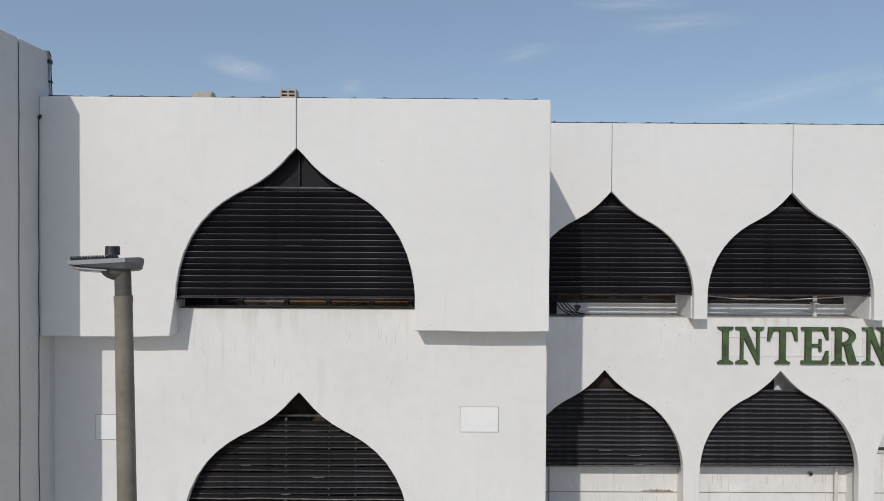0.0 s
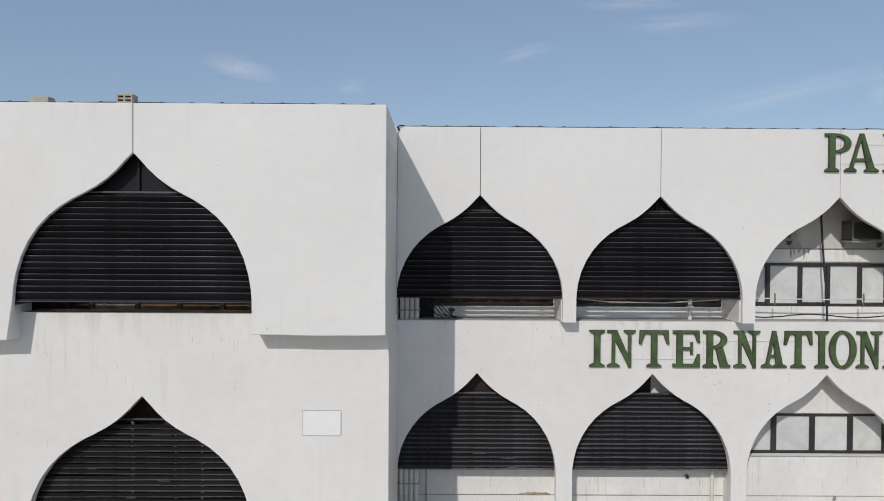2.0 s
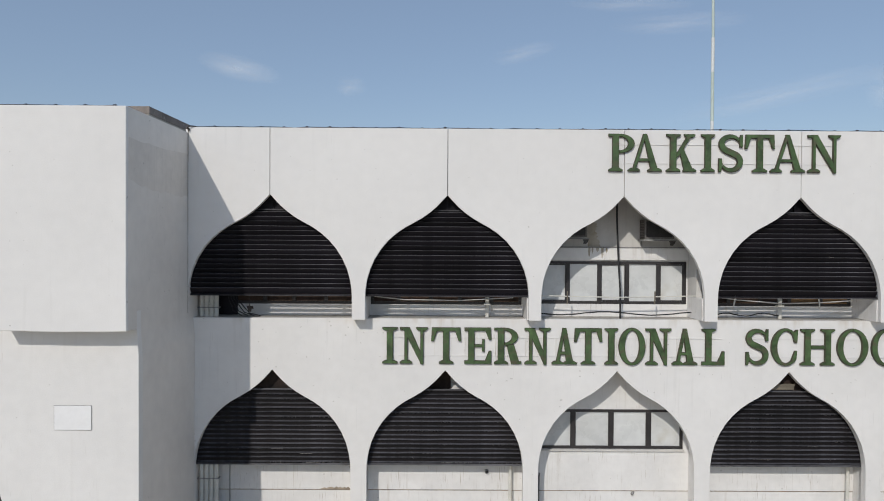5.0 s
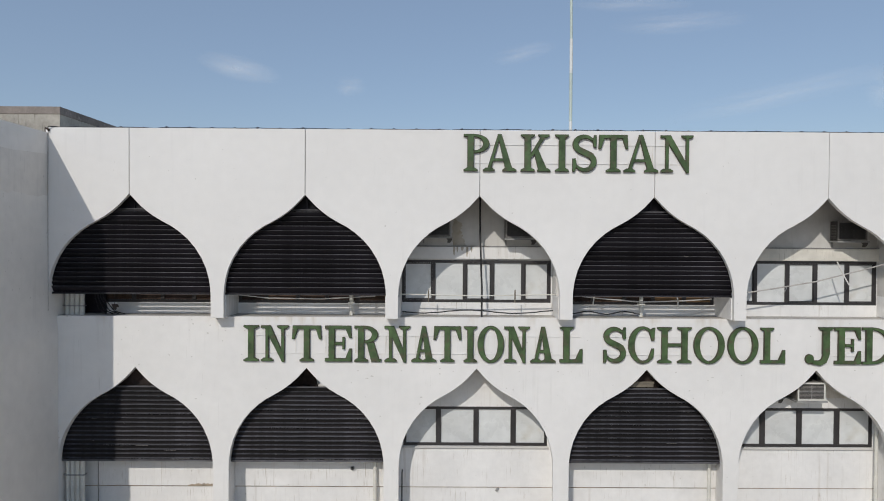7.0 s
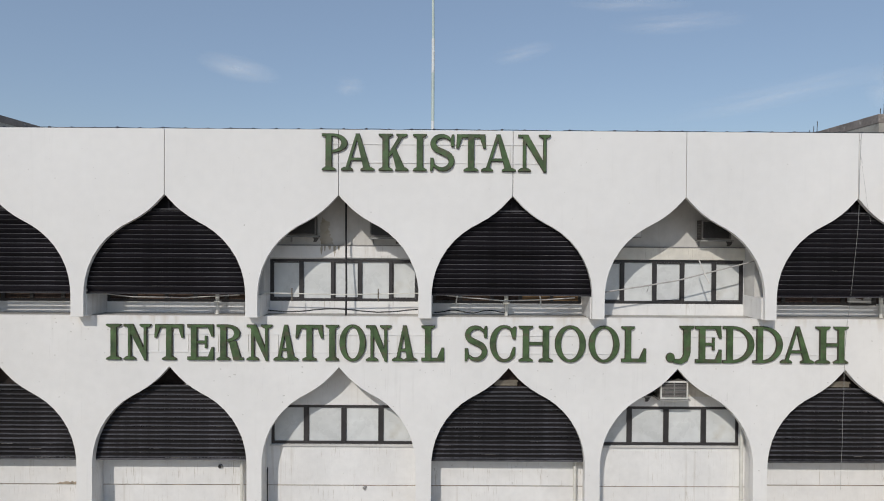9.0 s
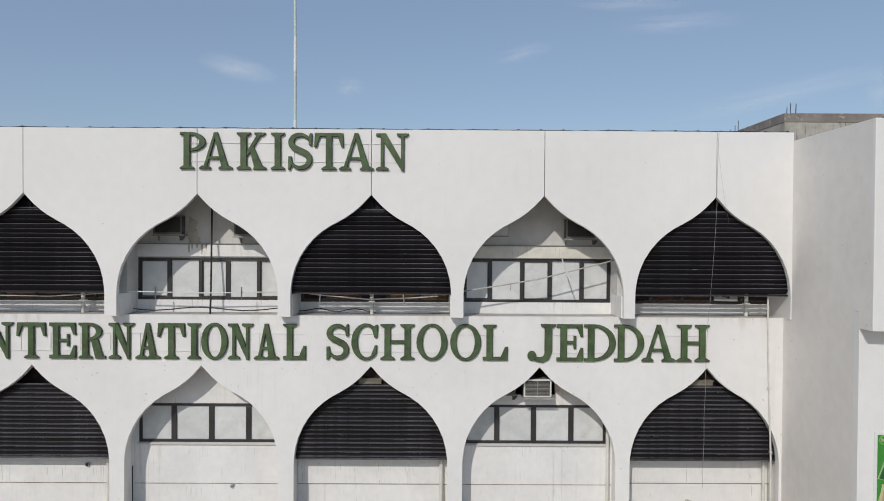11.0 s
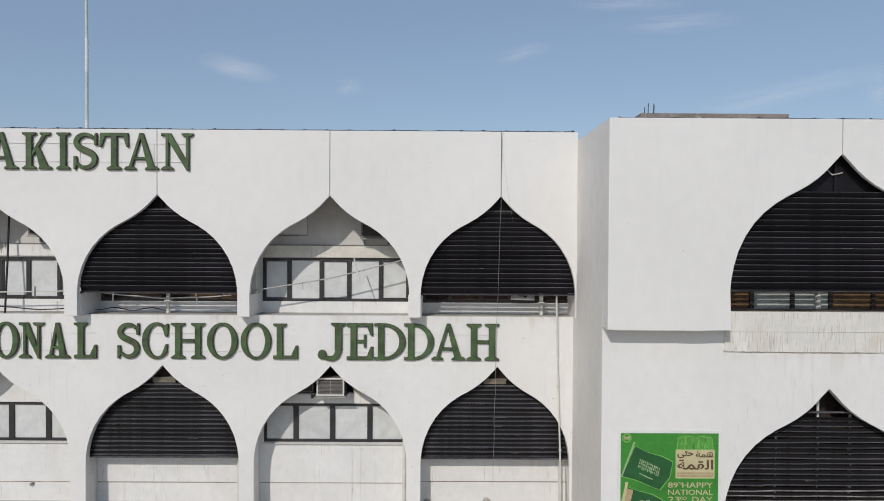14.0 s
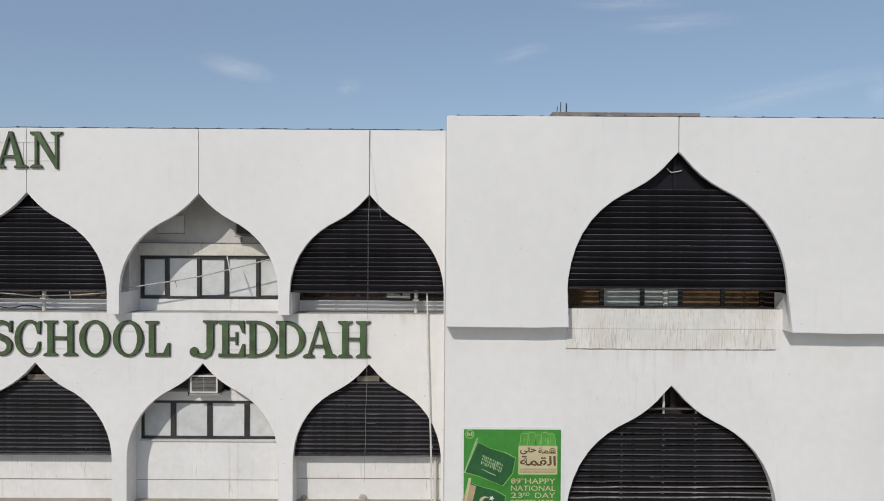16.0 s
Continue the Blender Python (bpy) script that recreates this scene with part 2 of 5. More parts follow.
def finish(name, bm, mats):
    bmesh.ops.recalc_face_normals(bm, faces=bm.faces)
    me = bpy.data.meshes.new(name)
    bm.to_mesh(me)
    bm.free()
    for m in mats if isinstance(mats, (list, tuple)) else [mats]:
        me.materials.append(m)
    return me


def part(name, bm, material, parent=None, label="", bevel=0.0, smooth=False):
    """Links a bmesh in world coordinates as one mesh, under a thing or a part."""
    at = BASE[parent] if parent else Vector()
    bmesh.ops.translate(bm, verts=bm.verts, vec=-at)
    me = finish(name, bm, material)
    if smooth:
        me.polygons.foreach_set("use_smooth", [len(p.vertices) == 4 for p in me.polygons])
    ob = new(name, me)
    ob.parent = parent
    BASE[ob] = at
    if label:
        tagged(ob, label)
    if bevel:
        b = ob.modifiers.new("bevel", "BEVEL")
        b.width, b.segments, b.limit_method, b.angle_limit = bevel, 2, "ANGLE", radians(50)
    return ob


def piece(name, me, parent, at, turn=None):
    """One of several alike pieces that share a mesh."""
    ob = new(name, me)
    ob.parent = parent
    ob.location = Vector(at) - BASE[parent]
    if turn:
        ob.rotation_euler = turn
    BASE[ob] = Vector(at)
    return ob


def box(bm, x0, x1, y0, y1, z0, z1):
    v = [bm.verts.new((x, y, z)) for x in (x0, x1) for y in (y0, y1) for z in (z0, z1)]
    for f in ((0, 1, 3, 2), (4, 6, 7, 5), (0, 4, 5, 1), (2, 3, 7, 6), (0, 2, 6, 4), (1, 5, 7, 3)):
        bm.faces.new([v[i] for i in f])
    return bm


def boxed(*sizes):
    bm = bmesh.new()
    for s in sizes:
        box(bm, *s)
    return bm


def prism(bm, pts, y0, y1, side=0):
    """An outline in x and z, extruded from y0 to y1."""
    a = [bm.verts.new((x, y0, z)) for x, z in pts]
    c = [bm.verts.new((x, y1, z)) for x, z in pts]
    caps = [bm.faces.new(a), bm.faces.new(c[::-1])]
    for i in range(len(pts)):
        j = (i + 1) % len(pts)
        f = bm.faces.new((a[i], c[i], c[j], a[j]))
        f.material_index = side
    if len(pts) > 4:
        for f in caps:
            f.normal_update()
        bmesh.ops.triangulate(bm, faces=caps)
    return bm


def tube(bm, pts, r, n=8, r1=None):
    """A round bar along points, tapering to r1."""
    rings = []
    pts = [Vector(p) for p in pts]
    for i, p in enumerate(pts):
        d = (pts[min(i + 1, len(pts) - 1)] - pts[max(i - 1, 0)]).normalized()
        u = d.cross(Vector((0, 1, 0)) if abs(d.y) < 0.9 else Vector((1, 0, 0))).normalized()
        w = d.cross(u)
        q = r if r1 is None else r + (r1 - r) * i / (len(pts) - 1)
        rings.append([bm.verts.new(p + (u * math.cos(2 * math.pi * k / n) + w * math.sin(2 * math.pi * k / n)) * q) for k in range(n)])
    for a, c in zip(rings, rings[1:]):
        for k in range(n):
            bm.faces.new((a[k], a[(k + 1) % n], c[(k + 1) % n], c[k]))
    # caps on points of their own, so that the round sides shade evenly
    bm.faces.new([bm.verts.new(v.co) for v in rings[0][::-1]])
    bm.faces.new([bm.verts.new(v.co) for v in rings[-1]])
    return bm


def sag(a, c, amp, seed, n=9):
    """An uneven hand-plastered edge from a to c."""
    rng = random.Random(seed)
    nx, nz = (0, 1) if abs(c[0] - a[0]) > abs(c[1] - a[1]) else (1, 0)
    out = [a]
    for k in range(1, n):
        u, d = k / n, rng.uniform(-0.4, 0.4) * amp - amp * math.sin(math.pi * k / n) * 0.7
        out.append((a[0] + (c[0] - a[0]) * u + nx * d, a[1] + (c[1] - a[1]) * u + nz * d))
    return out + [c]


# ---- the ogee arch ----
OGEE = [(0, 1), (0.055, 0.952), (0.125, 0.893), (0.207, 0.836), (0.3, 0.782), (0.405, 0.733), (0.51, 0.688), (0.613, 0.632),
        (0.715, 0.56), (0.806, 0.475), (0.885, 0.375), (0.943, 0.27), (0.979, 0.165), (0.996, 0.07), (1, 0)]


FULL = [(0, 1), (0.06, 0.95), (0.13, 0.887), (0.21, 0.828), (0.3, 0.775), (0.4, 0.729), (0.5, 0.688), (0.6, 0.638),
        (0.7, 0.573), (0.79, 0.495), (0.87, 0.398), (0.93, 0.293), (0.97, 0.184), (0.993, 0.08), (1, 0)]


def arch(cx, half, spring, apex, sign, shape=OGEE):
    """Half of an arch, from its point down to the springing."""
    return [(cx + sign * u * half, spring + v * (apex - spring)) for u, v in shape]


BAYS = [0.0, 3.815, 7.613, 11.425, 15.227, 19.01]
LBAYS = [x - 0.025 for x in BAYS]
UP = dict(half=1.765, spring=4.95, apex=7.15)
LOW = dict(half=1.73, spring=1.10, apex=3.32)
END_UP, END_LOW = 1.665, 1.65
X0, X1 = -1.80, 20.70
TOP, LEDGE = 8.585, 4.46

# ---- ground ----
bm = bmesh.new()
bmesh.ops.create_grid(bm, x_segments=24, y_segments=24, size=2500)
tagged(part("ground", bm, SAND), "sandy grey asphalt ground before the building", "ground", kind="structure")

# ---- upper screen wall of the middle block: panels jointed above every arch ----
upper = thing("wall_upper_centre", (0, 0, LEDGE), "white plastered upper screen wall with pointed arches", "wall", kind="structure")
GAP = 0.007
for i in range(7):
    xa = BAYS[i - 1] if i else None
    xb = BAYS[i] if i < 6 else None
    hu = UP["half"] if i < 6 else END_UP
    left = ([(xa + GAP, TOP)] + arch(xa + GAP, hu - GAP, UP["spring"], UP["apex"], 1) + [(xa + hu, LEDGE + 0.005)]) if i else [(X0, TOP), (X0, LEDGE + 0.005)]
    right = ([(xb - GAP, TOP)] + arch(xb - GAP, UP["half"] - GAP, UP["spring"], UP["apex"], -1) + [(xb - UP["half"], LEDGE + 0.005)]) if i < 6 else [(X1, TOP), (X1, LEDGE + 0.005)]
    part("panel", prism(bmesh.new(), left + right[::-1], 0.0, 0.11), WHITE, upper, bevel=0.006)
bm = bmesh.new()
for x in BAYS:
    box(bm, x - 0.03, x + 0.03, 0.06, 0.1, UP["apex"] - 0.005, TOP - 0.004)
part("joint_sealant", bm, GROOVE, upper)
bm = bmesh.new()
box(bm, X0, X1, 0.115, 0.3, 8.05, TOP - 0.01)
part("parapet_back", bm, WHITE, upper)

# ---- lower screen wall of the middle block ----
YL = 0.33
outline = [(X0, 0), (X0, LEDGE), (X1, LEDGE), (X1, 0)]
for x in LBAYS[::-1]:
    hr = END_LOW if x == LBAYS[-1] else LOW["half"]
    outline += [(x + hr, 0)] + arch(x, hr, LOW["spring"], LOW["apex"], 1)[::-1] + arch(x, LOW["half"], LOW["spring"], LOW["apex"], -1)[1:] + [(x - LOW["half"], 0)]
tagged(part("wall_lower_centre", prism(bmesh.new(), outline, YL, YL + 0.16), WHITE_LOW, bevel=0.006),
       "white lower arcade wall with pointed arches and rain streaks", "wall", kind="structure")

# ---- piers behind the screens, floor and roof slabs, inner walls ----
YI, YJ = 0.98, 0.90
piers = thing("wall_piers_centre", (0, 0.5, 0), "white cross walls between the arched bays", "wall", kind="structure")
for i in range(5):
    x = (BAYS[i] + BAYS[i + 1]) / 2
    # piers greyed for the shade and grime behind the screen
    part("pier", boxed((x - 0.15, x + 0.15, 0.46, YI - 0.003, UP["spring"], 7.277)), GREY_SHADE, piers)
    part("pier_foot", boxed((x - 0.155, x + 0.155, 0.113, YI - 0.003, LEDGE + 0.004, UP["spring"] - 0.003)), WHITE_IN, piers, bevel=0.006)
    part("lower_pier", boxed((x - 0.12, x + 0.12, YL + 0.163, YJ - 0.003, 0, 4.2)), WHITE_IN, piers)
# dusty floor, toned down also to cut bounce light into the bays
tagged(part("floor_upper", boxed((X0, X1, YL + 0.163, 6.0, 4.22, LEDGE - 0.004)), LEDGE_DIRT), "dusty concrete floor slab behind the ledge", "floor", kind="structure")
tagged(part("roof_centre", boxed((X0, X1, 0.31, 15.99, 7.9, 8.05)), ROOF), "flat screeded roof of the middle block", "roof", kind="structure")
# dark ceiling out of view, added to dim the arched bays
tagged(part("ceiling_upper", boxed((X0 + 0.17, X1 - 0.17, 0.115, 5.79, 7.28, 7.4)), CEIL_DIM), "unseen dark ceiling added to dim the arched bays", "ceiling", kind="structure")


def continue_opening(a, c, y, lo, z1, w):
    """A dark opening over a window, in which air conditioners sit."""
    part("lintel", boxed((a, c, y, y + 0.15, lo, 2.565)), WHITE_IN, w)
    part("cheek", boxed((15.65, c, y, y + 0.15, 2.565, z1)), RUST_STAINED, w)
    part("cheek", boxed((a, a + 0.1, y, y + 0.15, 2.565, z1)), WHITE_IN, w)
    part("head", boxed((a + 0.1, 15.65, y, y + 0.15, 3.35, z1)), GREY_SHADE, w)


def inner_wall(name, y, z0, z1, holes, label, stained=()):
    """A wall with window openings (x0, x1, z0, z1) cut through."""
    w = thing(name, (0, y, z0), label, "wall", kind="structure")
    xs = X0
    for k, (a, c, lo, hi) in enumerate(holes + [(X1, X1, 0, 0)]):
        part("pier", boxed((xs, a, y, y + 0.15, z0, z1)), WHITE_IN, w)
        if c > a:
            part("spandrel", boxed((a, c, y, y + 0.15, z0, lo)), WHITE_IN, w)
            if (k, name) == (1, "wall_inner_lower"):
                continue_opening(a, c, y, hi, z1, w)
            else:
                # lintels of the listed bays are greyed to hold shade
                part("lintel", boxed((a, c, y, y + 0.15, hi, z1)), GREY_SHADE if k in stained else WHITE_IN, w)
        xs = c
    return w


UPWIN, LOWWIN = 5.73, (1.415, 2.33)
up_holes = [(x - 1.74, x + 1.73, (4.745, 4.71, 4.725)[(i == 4) * 2 + (i not in (2, 4))], 5.752 if i == 4 else UPWIN) for i, x in enumerate(BAYS)]
wall_up = inner_wall("wall_inner_upper", YI, LEDGE - 0.002, 7.895, up_holes, "recessed inner wall of the upper floor, white with water stains", (2, 4))
low_holes = [(BAYS[2] - 1.68, BAYS[2] + 1.66, *LOWWIN), (BAYS[4] - 1.68, BAYS[4] + 1.63, *LOWWIN)]
wall_low = inner_wall("wall_inner_lower", YJ, 0, 4.215, low_holes, "recessed inner wall of the ground floor, white jointed panels")
for x in BAYS:
    # shallow beam over the upper windows, and the joint lines of the lower panels
    part("beam", boxed((x - 1.81, x + 1.81, YI - 0.05, YI - 0.003, 5.76, 6.04)), WHITE_STAINED if x == BAYS[4] else WHITE_IN, wall_up, bevel=0.008)
    part("beam_lip", boxed((x - 1.81, x + 1.81, YI - 0.07, YI - 0.003, 6.045, 6.065)), GROOVE, wall_up)
    part("joint", boxed((x - 1.78, x + 1.78, YJ - 0.012, YJ - 0.002, 0.446 + 0.045 * (x == BAYS[5]), 0.458 + 0.045 * (x == BAYS[5]))), JOINT, wall_low)
part("rust_stain", prism(bmesh.new(), sag((0.95, 0.47), (1.68, 0.468), 0.012, 51, 14) + sag((1.68, 0.5), (0.95, 0.48), -0.045, 52, 16), YJ - 0.0315, YJ - 0.0302), CRUST, wall_low)
part("stained_plaster", prism(bmesh.new(), sag((7.06, 6.07), (7.08, 6.7), 0.05, 61, 26) + sag((7.08, 6.71), (7.26, 6.6), 0.03, 62, 9)[1:] + sag((7.27, 6.59), (7.36, 6.07), 0.08, 63, 26), YI - 0.003, YI - 0.001), STAIN_PATCH, wall_up)
for k, (x, w, drop) in enumerate(((7.06, 0.05, 0.2), (7.14, 0.035, 0.13), (7.24, 0.07, 0.09), (7.36, 0.05, 0.24), (7.47, 0.03, 0.12))):
    # rusty runs down the beam
    part("rust_run", prism(bmesh.new(), sag((x, 6.038), (x + w * 0.3, 6.038 - drop), 0.012, 70 + k, 8) + sag((x + w * 0.55, 6.04 - drop), (x + w, 6.038), -0.014, 80 + k, 8), YI - 0.0516, YI - 0.0502), STAIN_PATCH, wall_up)
for i in (0, 1, 3, 5):
    x = BAYS[i]
    part("wall_facing", boxed((x - 1.78, x + 1.78, YJ - 0.03, YJ - 0.003, 0.513 if i == 5 else 0.468, 1.36)), WHITE_IN, wall_low, bevel=0.006)
tagged(part("wall_back", boxed((X0, X1, 5.8, 6.0, 0, 7.89)), WHITE_IN), "plain back wall of the rooms", "wall", kind="structure")


# ---- windows ----
def window(n, x0, x1, z0, z1, y, mullions, panes, label, rail=0.042, sill=True, sash=False):
    w = thing(f"window_{n}", ((x0 + x1) / 2, y, z0), label, "window", kind="structure")
    f = 0.065
    part("frame", boxed((x0, x1, y + 0.01, y + 0.09, z1 - f, z1), (x0, x1, y + 0.01, y + 0.09, z0, z0 + f),
                        (x0, x0 + f, y + 0.012, y + 0.088, z0 + f, z1 - f), (x1 - f, x1, y + 0.012, y + 0.088, z0 + f, z1 - f)), FRAME, w)
    edges = [x0 + f] + list(mullions) + [x1 - f]
    for m in mullions:
        part("mullion", boxed((m - rail, m + rail, y + 0.005, y + 0.085, z0 + f, z1 - f)), FRAME, w, bevel=0.006)
    for k, (a, c) in enumerate(zip(edges, edges[1:])):
        a, c = a + (rail if k else 0), c - (rail if k < len(mullions) else 0)
        part("pane", boxed((a, c, y + 0.045, y + 0.055, z0 + f, z1 - f)), panes[k % len(panes)], w)
        if sash and k % 2 == 0:
            # sliding sashes stand proud of the fixed lights
            b, lo, hi = 0.022, z0 + f + 0.004, z1 - f - 0.004
            part("sash", boxed((a + 0.004, c - 0.004, y + 0.018, y + 0.043, lo, lo + b), (a + 0.004, c - 0.004, y + 0.018, y + 0.043, hi - b, hi),
                               (a + 0.004, a + b, y + 0.0185, y + 0.0425, lo + b, hi - b), (c - b, c - 0.004, y + 0.0185, y + 0.0425, lo + b, hi - b)), FRAME, w)
    if sill:
        part("sill", boxed((x0 - 0.02, x1 + 0.02, y - 0.05, y + 0.01, z0 - 0.045, z0 - 0.004)), GREY_SHADE, w, bevel=0.006)
    return w


for i, x in enumerate(BAYS):
    open_bay = i in (2, 4)
    cuts = (-1.0, -0.28, 0.37, 1.08) if i == 2 else (-1.1, -0.36, 0.31, 1.04)
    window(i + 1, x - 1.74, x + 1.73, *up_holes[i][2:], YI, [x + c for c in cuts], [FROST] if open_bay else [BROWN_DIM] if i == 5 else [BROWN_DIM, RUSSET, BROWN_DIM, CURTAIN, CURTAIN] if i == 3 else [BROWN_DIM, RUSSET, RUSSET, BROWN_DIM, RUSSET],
           "dark-framed strip window with whitewashed panes" if open_bay else "dark-framed strip window with brown curtains behind a shutter", sill=False, sash=open_bay)
window(7, BAYS[2] - 1.68, BAYS[2] + 1.66, *LOWWIN, YJ, [BAYS[2] + c for c in (-0.87, 0.005, 0.87)], [FROST], "dark-framed high window with whitewashed panes", 0.06)
window(8, BAYS[4] - 1.68, BAYS[4] + 1.63, *LOWWIN, YJ, [BAYS[4] + c for c in (-0.93, -0.07, 0.81)], [FROST], "dark-framed high window below an air conditioner", 0.06)


# ---- louvred shutters ----
def swept(sec, length, mats, edge, warp, seed):
    """A slat of the given section, slightly bent along its length."""
    rng = random.Random(seed)
    n = 10 if warp else 1
    bm, rings = bmesh.new(), []
    for k in range(n + 1):
        dz, dy = rng.uniform(-warp, warp), rng.uniform(-warp, warp) * 0.6
        rings.append([bm.verts.new((length * (k / n - 0.5), y + dy, z + dz)) for y, z in sec])
    bm.faces.new(rings[0])
    bm.faces.new(rings[-1][::-1])
    for a, c in zip(rings, rings[1:]):
        for i in range(len(sec)):
            j = (i + 1) % len(sec)
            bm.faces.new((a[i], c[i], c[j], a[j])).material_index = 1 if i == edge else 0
    return finish("slat", bm, mats)


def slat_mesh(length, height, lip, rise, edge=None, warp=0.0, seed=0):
    """A flat slat whose sloping foot lip is painted paler for sun and dust."""
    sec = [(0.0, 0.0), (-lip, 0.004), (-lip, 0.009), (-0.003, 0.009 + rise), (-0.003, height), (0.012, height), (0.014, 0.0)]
    return swept(sec, length, [SLAT_LOW, edge or LIT_DUST], 2, warp, seed)


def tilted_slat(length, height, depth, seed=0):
    """A slat whose outer edge stands high, painted paler for sun and dust."""
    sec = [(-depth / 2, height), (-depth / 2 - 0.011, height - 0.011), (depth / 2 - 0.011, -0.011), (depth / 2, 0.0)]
    return swept(sec, length, [SLAT, LIT_DUST], 0, 0.0022, seed)


def shutter(x, half, y, z0, z1, pitch, fill, lip, rise, gaps, label, apex, head=True, dark_head=True, broad=False):
    """gaps: 0 for flat lipped slats, else the height of tilted ones."""
    s = thing("louvred_shutter", (x, y, z0), label, "shutter", "arch shutters")
    kinds = [tilted_slat(half * 2, gaps, 0.085, v) if gaps else slat_mesh(half * 2, pitch * fill, lip, rise, LIT_LIP if broad else None, 0.0045, v) for v in range(5)]
    n = int((z1 - z0 - 0.05) / pitch)
    rng = random.Random(int(x * 10 + z0 * 100))
    slack = 0 if head else 5
    for k in range(n):
        if k < slack:
            # the lowest slats hang turned, with glints painted on their lips
            piece("slat", slat_mesh(half * 2, pitch * 0.7, 0.03, 0.008 + 0.004 * (k % 3), GLINT, 0.007, k), s, (x, y, z0 + 0.05 + k * pitch), (rng.uniform(-0.15, 0.2), rng.uniform(-0.006, 0.006), 0))
            continue
        zs = z0 + 0.05 + k * pitch + rng.uniform(-0.004, 0.004)
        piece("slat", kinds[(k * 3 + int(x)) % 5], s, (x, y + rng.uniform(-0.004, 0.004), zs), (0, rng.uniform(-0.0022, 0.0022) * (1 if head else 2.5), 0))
        if rng.random() < 0.2 and k < n * 0.6:
            # a pale strip painted as a glint on a stretch of the slat's edge
            w, a, ze = rng.uniform(0.06, 0.3), x + rng.uniform(-0.75, 0.6) * half, zs + (gaps if gaps else 0.006)
            ye = y - (0.085 / 2 if gaps else lip)
            part("bare_edge", boxed((a, a + w, ye - 0.0155, ye - 0.009, ze - 0.004, ze + 0.001)), GLINT, s)
    rail = half + 0.01
    part("bottom_rail", boxed((x - rail, x + rail, y - 0.03, y + 0.03, z0 - 0.005, z0 + 0.04)), SLAT, s, bevel=0.012)
    part("bottom_lip", boxed((x - rail + 0.002, x + rail - 0.002, y - 0.036, y - 0.031, z0 + 0.0, z0 + (0.012 if gaps else 0.04))), LIT_DUST, s)
    part("top_rail", boxed((x - half * 0.6, x + half * 0.6, y - 0.028, y + 0.025, z1 - 0.03, z1)), LIT_DUST, s, bevel=0.006)
    for d in (-0.33, 0.33):
        part("stile", boxed((x + d * half * 2 - 0.025, x + d * half * 2 + 0.025, y + 0.062, y + 0.09, z0, z1)), SLAT, s)
    if not head or not dark_head:
        return s
    hw = 1.6 * (apex - z1) + 0.35
    # dark sheet standing in for the dim space above the shutter
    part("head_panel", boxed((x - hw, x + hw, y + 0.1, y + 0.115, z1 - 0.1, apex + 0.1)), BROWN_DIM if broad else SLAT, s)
    if not broad:
        part("head_post", boxed((x - 0.02, x + 0.02, y + 0.055, y + 0.09, z1, apex)), SLAT, s)
    return s


for i in (0, 1, 3, 5):
    shutter(BAYS[i], 1.775, 0.178, 4.965, 6.85, 0.1035, 0.97, 0.017, 0.010, 0.126, "closed black louvred shutter in an upper arch", 7.15)
    if i == 1:
        # dark board put in place of the shadow on the white wall
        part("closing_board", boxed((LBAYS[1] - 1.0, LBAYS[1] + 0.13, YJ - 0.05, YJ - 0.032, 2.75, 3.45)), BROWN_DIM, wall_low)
    shutter(LBAYS[i], 1.745, YL + 0.205, 1.155, 2.86, 0.1015, 0.95, 0.034, 0.025, 0, "dusty black louvred shutter in a lower arch", 3.32, dark_head=i != 1, broad=True)


